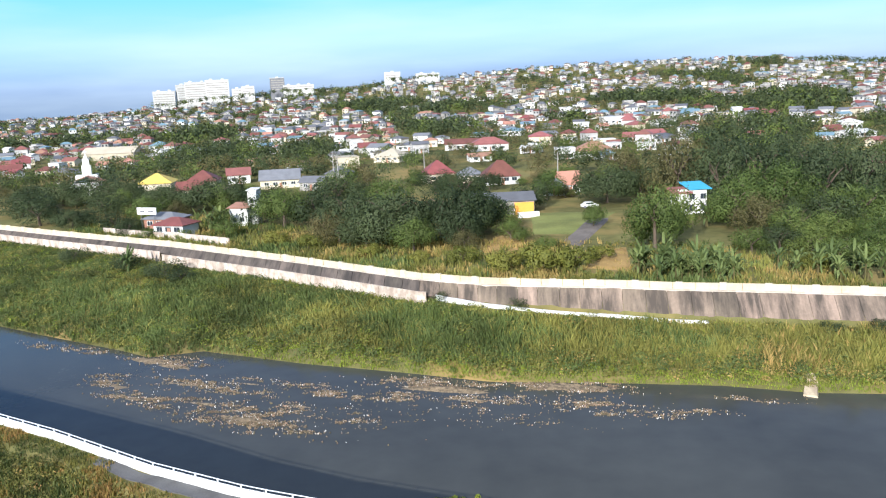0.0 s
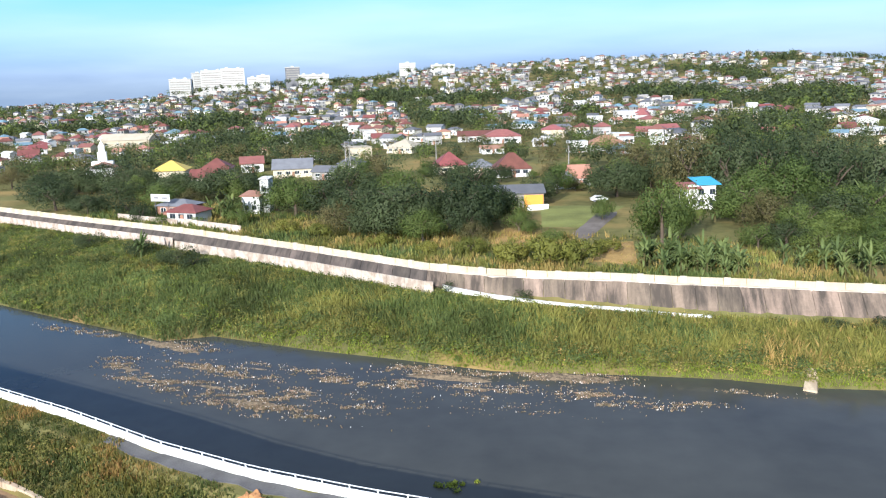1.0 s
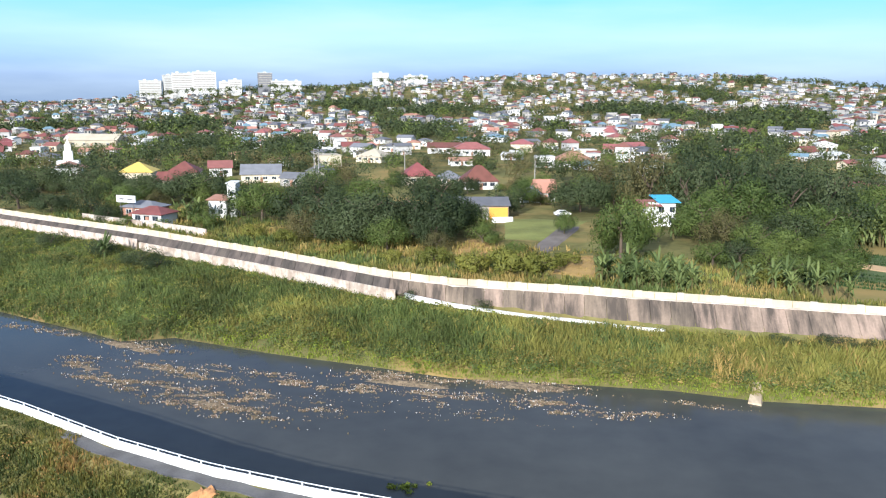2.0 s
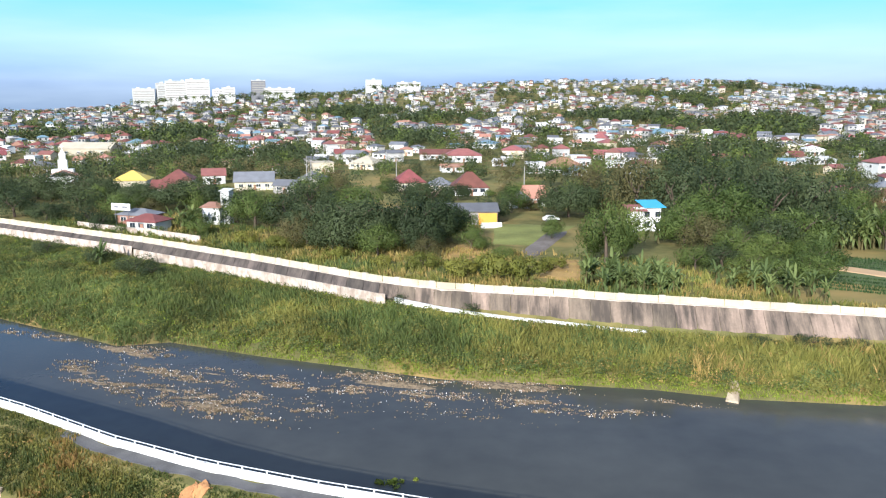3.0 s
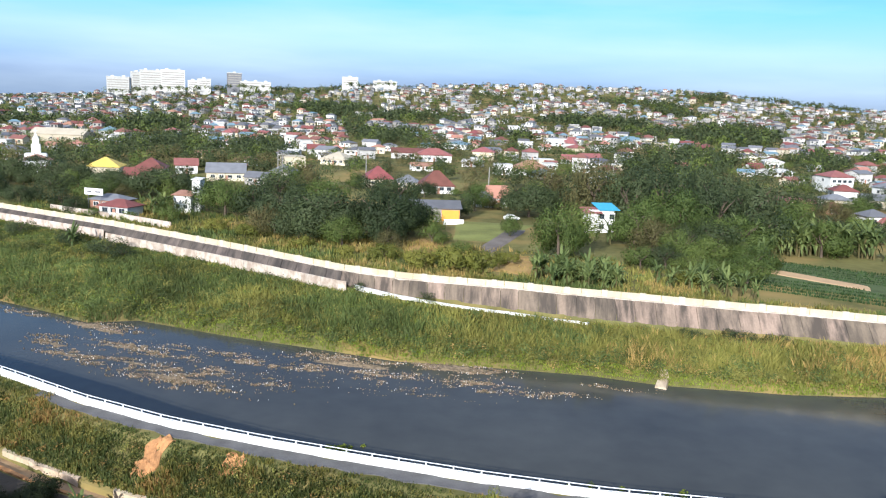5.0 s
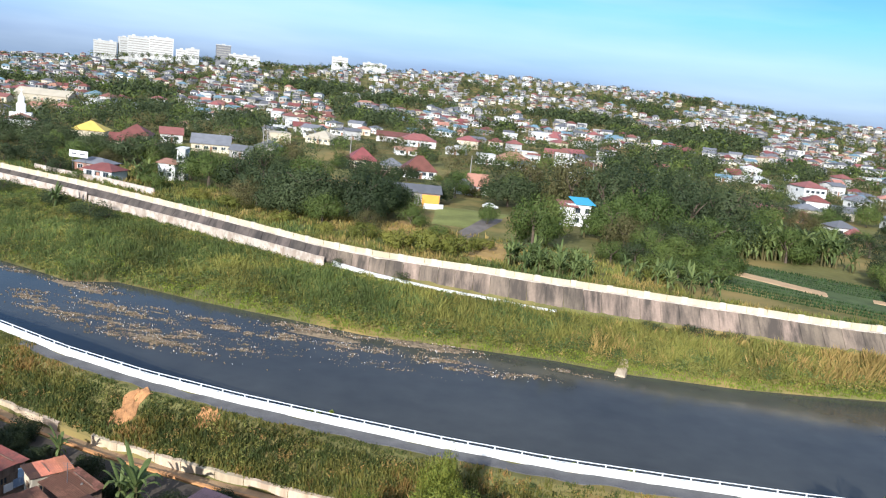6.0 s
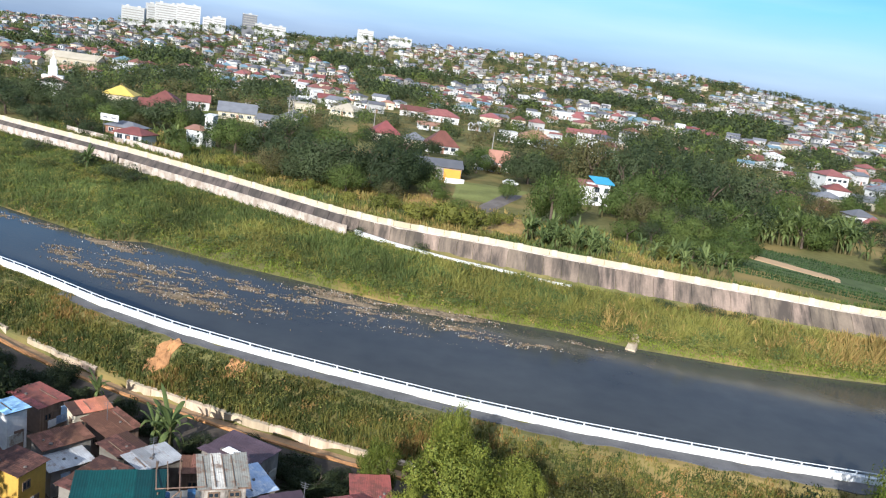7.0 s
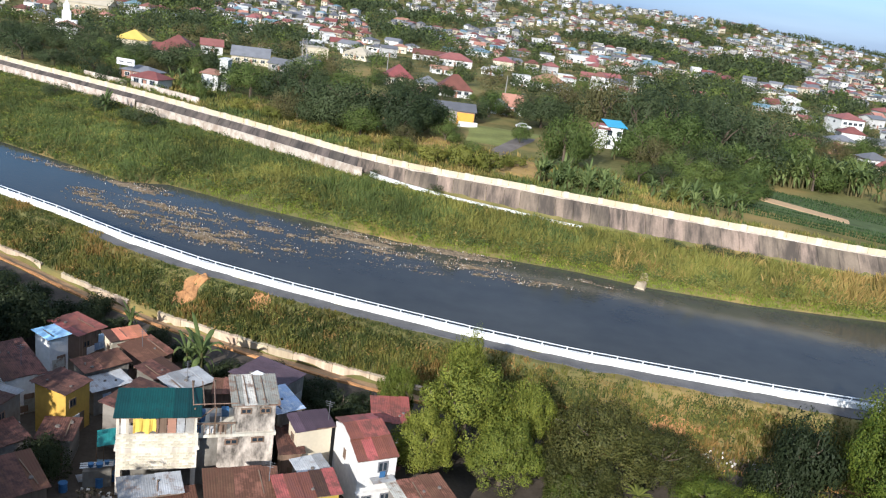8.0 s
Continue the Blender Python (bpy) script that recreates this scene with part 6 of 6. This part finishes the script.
# the bare concrete house with the patched roof and the balcony
ob = tagged(new("house"), "stained bare concrete house with patched tin roof and balcony", "house")
g = near_ground(-12, 42.5)
e = 10.6 - g
block_part("wall", (-2.1, -1.5, -0.6), (1.7, 2.0, e - 2.2), "mould", ob)
block_part("upper_wall", (-0.9, -1.5, e - 2.2), (1.7, 2.0, e - 0.1), "mould", ob)
block_part("ledge", (-3.9, -1.75, e - 2.35), (1.8, 2.0, e - 2.15), "plaster", ob)
block_part("side_wall", (-3.7, -1.4, -0.6), (-2.1, 1.8, e - 2.35), "plaster_dark", ob)
for k in range(8):
    block_part("baluster", (-3.8 + 0.36 * k, -1.7, e - 2.15), (-3.74 + 0.36 * k, -1.64, e - 1.35), "brownboard", ob)
block_part("balcony_rail", (-3.85, -1.72, e - 1.35), (-1.0, -1.62, e - 1.27), "brownboard", ob)
for k, (a, b) in enumerate(((-3.8, 1.8), (-3.8, -1.6), (-2.3, 1.9), (-2.4, -1.6))):
    s = Shape()
    s.rod((a, b, e - 2.2), (a + 0.1, b, e + 0.2 - 0.3 * (k % 2)), 0.05, n=5)
    part("pole", s, M["brownboard"], ob)
for k, (a, b) in enumerate((((-3.8, -1.6, e + 0.15), (-0.9, -1.5, e + 0.1)), ((-3.8, 1.8, e + 0.2), (-3.8, -1.6, e + 0.1)), ((-2.4, -1.6, e - 0.1), (-2.3, 1.9, e + 0.2)), ((-3.8, -1.65, e - 1.3), (-2.4, -1.6, e - 0.1)),
                            ((-3.1, 1.9, e + 0.1), (-3.1, -1.6, e + 0.05)))):
    s = Shape()
    s.rod(a, b, 0.045, n=5)
    part("rafter", s, M["brownboard"], ob)
for a, b, c, d, mt in ((-3.5, -1.2, 0.5, 0.35, "bluep"), (-2.7, -1.3, 0.6, 0.3, "whitew"), (-1.9, -1.2, 0.45, 0.5, "brownboard"), (-2.2, 0.2, 0.8, 0.45, "greysheet"), (-1.5, 0.9, 0.5, 0.6, "bluep")):
    block_part("crate", (a - c / 2, b - 0.2, e - 2.15), (a + c / 2, b + 0.25, e - 2.15 + d), mt, ob)
for a in (-0.3, 1.0):
    w = window_unit(ob, 0.75, 0.45, "brownboard")
    w.matrix_basis = pose(a, -1.5, e - 0.75)
for a, z in ((-1.2, e - 3.1), (0.6, e - 3.0), (0.4, 1.0)):
    w = window_unit(ob, 0.9, 0.45, "brownboard")
    w.matrix_basis = pose(a, -1.5, z)
tin_roof(ob, 2.9, 3.7, e - 0.02, e + 0.3, "patch", 0.2, (0.35, 0.25), 2.0)
s = Shape()
s.rod((-3.2, 0.3, e - 2.15), (-3.2, 0.3, e - 1.35), 0.32, n=12)
part("drum", s, M["bluep"], ob, "blue plastic water drum")
s = Shape()
for k in range(4):
    s.rod((-0.8 + 0.6 * k, -1.6, e + 0.03 + 0.09), (-0.9 + 0.62 * k, 2.0, e + 0.36), 0.035, n=4)
part("batten", s, M["brownboard"], ob)
ob.matrix_basis = pose(-12.2, 42.6, g, 0, 0, 20)

# the white house with the bent red roof
ob = tagged(new("house"), "white two-storey house with a bent faded red sheet roof", "house")
g = near_ground(-3.6, 42)
e = 8.6 - g
s = Shape()
prof = [(-2.45, -0.6), (2.45, -0.6), (2.45, e + 0.3), (1.0, e + 0.85), (-0.6, e + 0.55), (-2.45, e - 0.06)]
s.solid([(-1.4, a, b) for a, b in prof], [(1.4, a, b) for a, b in prof])
part("wall", s, M["whitew"], ob)
tin_roof(ob, 2.6, 1.45, e - 0.03, e + 0.62, "redsheet", 0.2, (0, -1.65), 0.3, "lower_roof")
tin_roof(ob, 2.6, 1.5, e + 0.68, e + 1.0, "redsheet", 0.16, (0, 0.1), 0.3, "upper_roof")
tin_roof(ob, 2.6, 1.6, e + 0.9, e + 0.45, "redsheet", 0.1, (0, 1.85), 0.3, "back_roof")
block_part("awning", (-0.5, -3.2, e - 1.5), (1.2, -2.45, e - 1.42), "greysheet", ob)
block_part("ledge", (-1.5, -2.75, e - 2.5), (1.5, -2.45, e - 2.4), "whitew", ob)
for a, z in ((0.4, e - 1.1), (-0.6, 0.7), (0.8, 0.7)):
    w = window_unit(ob, 0.75, 0.8, "slate")
    w.matrix_basis = pose(a, -2.45, z)
w = window_unit(ob, 0.45, 0.75, "brownboard")
w.matrix_basis = pose(-1.4, 0.2, e - 1.4, 0, 0, -90)
block_part("laundry", (0.1, -2.75, e - 1.35), (0.5, -2.7, e - 0.9), "bluep", ob, "blue cloth hung out to dry")
ob.matrix_basis = pose(-3.6, 42.0, g, 0, 0, 28)

# odds and ends in the yards
for x, y, q in ((-21.0, 38.5, 1.0), (-20.4, 39.4, 0.8), (-23, 37.5, 0.9)):
    ob = tagged(new("water_drum"), "blue plastic drum standing in the yard", "drum", "drums in the yards")
    s = Shape()
    s.rod((0, 0, 0), (0, 0, 0.85 * q), 0.29, 0.27, 12)
    part("barrel", s, M["bluep"], ob)
    s = Shape()
    s.rod((0, 0, 0.85 * q), (0, 0, 0.9 * q), 0.3, n=12)
    part("rim", s, M["bluep"], ob)
    ob.matrix_basis = pose(x, y, near_ground(x, y) + 0.06)
for x, y, w, d, rot, mt in ((-21.5, 41, 1.6, 0.9, 20, "teal"), (-22, 39.5, 1.9, 0.8, 40, "greysheet"), (-4.4, 49.5, 1.4, 0.8, 30, "bluecorr"), (-0.8, 45.2, 1.1, 0.7, 10, "redsheet"), (-14, 53, 1.5, 0.9, 60, "greysheet")):
    s = corrugated(w, d, 5)
    z = near_ground(x, y) + 0.1
    ob = tagged(part("loose_sheet", s, M[mt], at=pose(x, y, z + 0.1, 6, 4, rot)), "loose corrugated roofing sheet lying in a yard", "roof sheet", group="loose sheets in the yards")

M["tealsheet"] = sheet_metal("teal_sheet", (0.02, 0.14, 0.14), (0.015, 0.09, 0.09), 0.3)
ob = tagged(new("lean_to"), "teal sheet lean-to on poles beside the green-roofed house", "lean-to")
g = near_ground(-21.2, 40.4)
part("sheet", corrugated(1.7, 1.5, 8), M["tealsheet"], ob).matrix_basis = pose(0, 0, 6.9 - g, 18, -8, 20)
for a, b in ((-0.7, -0.6), (0.7, -0.5), (0.6, 0.7), (-0.7, 0.6)):
    s = Shape()
    s.rod((a, b, -0.1), (a, b, 6.65 - g), 0.045, n=5)
    part("pole", s, M["brownboard"], ob)
ob.matrix_basis = pose(-21.2, 40.6, g)
ob = tagged(new("washing_platform"), "stained block platform with white pipes and blue tubs", "platform")
g = near_ground(-21.3, 38.9)
block_part("base", (-0.9, -0.6, -0.4), (0.9, 0.6, 1.5), "plaster_dark", ob)
for k in range(3):
    s = Shape()
    s.rod((-1.1, -0.3 + 0.22 * k, 1.62 + 0.03 * k), (1.0, -0.2 + 0.2 * k, 1.66), 0.05, n=6)
    part("pipe", s, M["whitew"], ob)
for a, b, r in ((-0.4, -0.3, 0.2), (0.15, -0.35, 0.24), (0.6, -0.1, 0.16)):
    s = Shape()
    s.rod((a, b, 1.7), (a, b, 1.95), r * 0.85, r, 10)
    part("tub", s, M["bluep"], ob)
ob.matrix_basis = pose(-21.3, 38.9, g, 0, 0, 20)
tagged(part("roof_board", corrugated(0.8, 1.6, 5), M["whitew"], at=pose(-13.3, 51.0, 7.86, 2, 0, 62)), "white board lying on the purple-brown roof", "board")
ob = tagged(new("market_stall"), "small stall with a red and white awning by the trees", "stall")
g = near_ground(-2.4, 46.6)
block_part("wall", (-0.8, -0.5, -0.4), (0.8, 0.5, 1.9), "plaster_dark", ob)
for k in range(5):
    block_part("awning_strip", (-0.9 + 0.36 * k, -1.0, 1.9), (-0.56 + 0.36 * k, -0.45, 1.95), "redsheet" if k % 2 else "whitew", ob)
ob.matrix_basis = pose(-2.4, 46.4, g + 0.1, 0, 0, 14)
# television aerials and wires over the roofs
for x, y, z, h in ((-24.5, 54.6, 7.0, 1.8), (-18.8, 49.3, 7.5, 1.6), (-31.0, 47.2, 7.9, 1.7), (-9.0, 36.0, 8.2, 1.5), (-6.6, 43.8, 8.7, 1.6)):
    ob = tagged(new("aerial"), "thin grey television aerial standing on a roof", "aerial", "aerials on the roofs")
    s = Shape()
    s.rod((0, 0, -0.1), (0, 0, h), 0.025, n=5)
    part("mast", s, M["slate"], ob)
    for k in range(3):
        s = Shape()
        s.rod((-0.35 + 0.06 * k, 0, h - 0.08 - 0.16 * k), (0.35 - 0.06 * k, 0.05, h - 0.08 - 0.16 * k), 0.014, n=4)
        part("rod", s, M["slate"], ob)
    ob.matrix_basis = pose(x, y, z, 0, 0, random.uniform(0, 180))
# rubbish tipped at the foot of the bank
s = Shape()
for cx, cy, n, sp in ((19.6, 53.2, 120, 1.2), (24.0, 52.4, 150, 1.7), (-20.9, 37.6, 60, 0.6), (28.0, 52.2, 60, 1.4)):
    for _ in range(n):
        x, y, r = cx + random.gauss(0, sp), cy + random.gauss(0, sp * 0.5), random.uniform(0.06, 0.2)
        z = near_ground(x, y) + 0.24
        ring = [(x + r * math.cos(1.257 * i) * random.uniform(0.6, 1.2), y + r * math.sin(1.257 * i) * random.uniform(0.6, 1.2)) for i in range(5)]
        s.solid([(a, b, z - 0.1) for a, b in ring], [(x + (a - x) * 0.7, y + (b - y) * 0.7, z + random.uniform(0.03, 0.16)) for a, b in ring], random.choice((0, 1, 1, 2, 2)))
tagged(part("rubbish_heap", s, [M["litter_pale"], M["litter_tan"], M["litter_dark"]]), "pale household rubbish tipped below the grassy bank", "rubbish", kind="stuff")

# near plants
WEEDS = [(random.uniform(6, 28), 80 - 0.1 * random.uniform(0, 20) + random.gauss(0, 1.0), random.uniform(0.2, 0.6)) for _ in range(60)]
WEEDS += [(-11 + random.gauss(0, 1.2), 88.5 + random.gauss(0, 0.5), random.uniform(0.2, 0.5)) for _ in range(10)]
M["leaf_near"] = leafy("bamboo_green_leaves", (0.19, 0.215, 0.033), 0.3, 0.3, 0.3)
M["leaf_fresh"] = leafy("deep_fresh_leaves", (0.14, 0.175, 0.024), 0.3, 0.3, 0.25)
M["leaf_olive"] = leafy("olive_green_leaves", (0.105, 0.108, 0.028), 0.35, 0.4)
tree_kind("feathery", 4.2, 9, 24000, 0.14, "leaf_near", 90, 1.0, (0.13, 0.28))
tree_kind("shrubby", 4.5, 7.5, 24000, 0.14, "leaf_olive", 90, 1.0, (0.13, 0.28))
tree_kind("fresh", 4.5, 9, 22000, 0.15, "leaf_fresh", 80, 1.0, (0.14, 0.3))
# leaf colour lowered to stand for the deep shade round the shacks
M["leaf_shaded"] = leafy("shade_darkened_leaves", (0.042, 0.055, 0.022))
tree_kind("shade", 3.2, 6, 7000, 0.2, "leaf_shaded", 40)
# added outside the view, only to throw shade over the settlement
tree_kind("grove", 6, 12, 9000, 0.5, "leaf", 40)
TREE_LABELS.update({"feathery": "feathery light-green tree by the drain", "shrubby": "spreading olive-brown tree below the bank", "fresh": "leafy fresh-green tree at the foot of the bank",
                    "shade": "dark green bushy tree, leaves darkened further to stand for shade", "grove": "unseen tall dense tree added to shade the shacks"})
NEAR_TREES = [("feathery", 3.4, 48.5, 4.2, 9.5), ("feathery", 3.2, 51.5, 1.9, 11.3), ("feathery", -2.2, 52.2, 1.8, 6.4), ("feathery", 8.2, 50.0, 2.6, 7.6), ("feathery", 0.6, 45.2, 2.6, 6.2),
              ("feathery", 6.5, 45, 3.2, 6.5), ("shrubby", 14.2, 48.3, 4.6, 6.6), ("shrubby", 19.5, 49.0, 3.8, 4.6), ("shrubby", 12, 44, 3.5, 4.5), ("fresh", 36.5, 47.4, 4.0, 11.0), ("fresh", 39.5, 50, 4.8, 12.5), ("fresh", 36.5, 43.5, 4.0, 6.5), ("fresh", 43, 49, 4.5, 9.0),
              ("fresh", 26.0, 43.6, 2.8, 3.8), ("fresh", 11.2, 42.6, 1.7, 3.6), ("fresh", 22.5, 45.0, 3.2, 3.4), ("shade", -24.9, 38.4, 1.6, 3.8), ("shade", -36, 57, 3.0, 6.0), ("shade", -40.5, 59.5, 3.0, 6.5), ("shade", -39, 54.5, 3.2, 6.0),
              # dark bushes near x -8 and trees near x 30 stand in for shade
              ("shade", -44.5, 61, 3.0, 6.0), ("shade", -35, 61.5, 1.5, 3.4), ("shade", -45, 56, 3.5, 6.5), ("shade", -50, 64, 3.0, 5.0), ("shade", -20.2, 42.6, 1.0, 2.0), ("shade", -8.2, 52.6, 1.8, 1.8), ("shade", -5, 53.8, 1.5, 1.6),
              # tall trees with x below -18 and y below 38: unseen, added as shade casters
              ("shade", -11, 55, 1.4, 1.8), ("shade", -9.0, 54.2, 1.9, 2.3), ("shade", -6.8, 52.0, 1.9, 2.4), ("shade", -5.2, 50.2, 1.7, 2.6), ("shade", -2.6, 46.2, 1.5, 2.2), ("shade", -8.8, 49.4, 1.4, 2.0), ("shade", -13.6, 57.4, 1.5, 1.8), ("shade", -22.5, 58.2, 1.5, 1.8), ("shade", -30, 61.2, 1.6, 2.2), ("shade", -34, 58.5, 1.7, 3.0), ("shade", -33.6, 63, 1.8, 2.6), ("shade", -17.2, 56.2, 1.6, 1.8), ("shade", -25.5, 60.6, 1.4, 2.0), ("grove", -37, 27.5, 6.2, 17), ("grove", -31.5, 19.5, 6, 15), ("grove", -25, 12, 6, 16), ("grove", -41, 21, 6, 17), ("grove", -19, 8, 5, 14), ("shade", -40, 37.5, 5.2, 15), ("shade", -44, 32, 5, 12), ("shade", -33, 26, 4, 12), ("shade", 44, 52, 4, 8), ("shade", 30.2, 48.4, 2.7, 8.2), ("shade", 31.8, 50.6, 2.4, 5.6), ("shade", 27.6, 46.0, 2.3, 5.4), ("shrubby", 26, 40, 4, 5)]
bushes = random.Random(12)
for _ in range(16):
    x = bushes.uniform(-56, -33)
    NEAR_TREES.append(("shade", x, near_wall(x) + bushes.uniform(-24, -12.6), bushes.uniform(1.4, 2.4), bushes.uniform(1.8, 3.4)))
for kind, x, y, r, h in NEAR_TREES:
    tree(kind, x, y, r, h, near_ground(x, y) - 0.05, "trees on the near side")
for x, y, q in ((-19.4, 54.6, 1.25), (-21.0, 55.6, 0.9), (-28.5, 62.2, 0.7)):
    banana(x, y, near_ground(x, y), q, "banana plants on the near side")
s = Shape()
for x, y, r in WEEDS:
    leaf_clump(s, x, y, 0.05, r, 40, 0.16, 0)
tagged(part("water_weeds", s, [M["grass_lime"]]), "floating green water weeds beside the flood wall", "water weeds", kind="stuff")

ob = tagged(new("palm"), "small yellow-green palm with arching fronds", "palm")
s = Shape()
s.rod((0, 0, -0.2), (0.1, 0, 1.3), 0.12, 0.08)
part("stem", s, M["bark"], ob)
s = Shape()
for k in range(11):
    leaf_strip(s, (0.1, 0, 1.3), k * 0.571 + random.uniform(-0.15, 0.15), random.uniform(1.2, 1.6), 0.13, 0.7, 0.9)
part("fronds", s, M["leaf_light"], ob)
ob.matrix_basis = pose(16.3, 43.0, near_ground(16.3, 43) + 0.8)
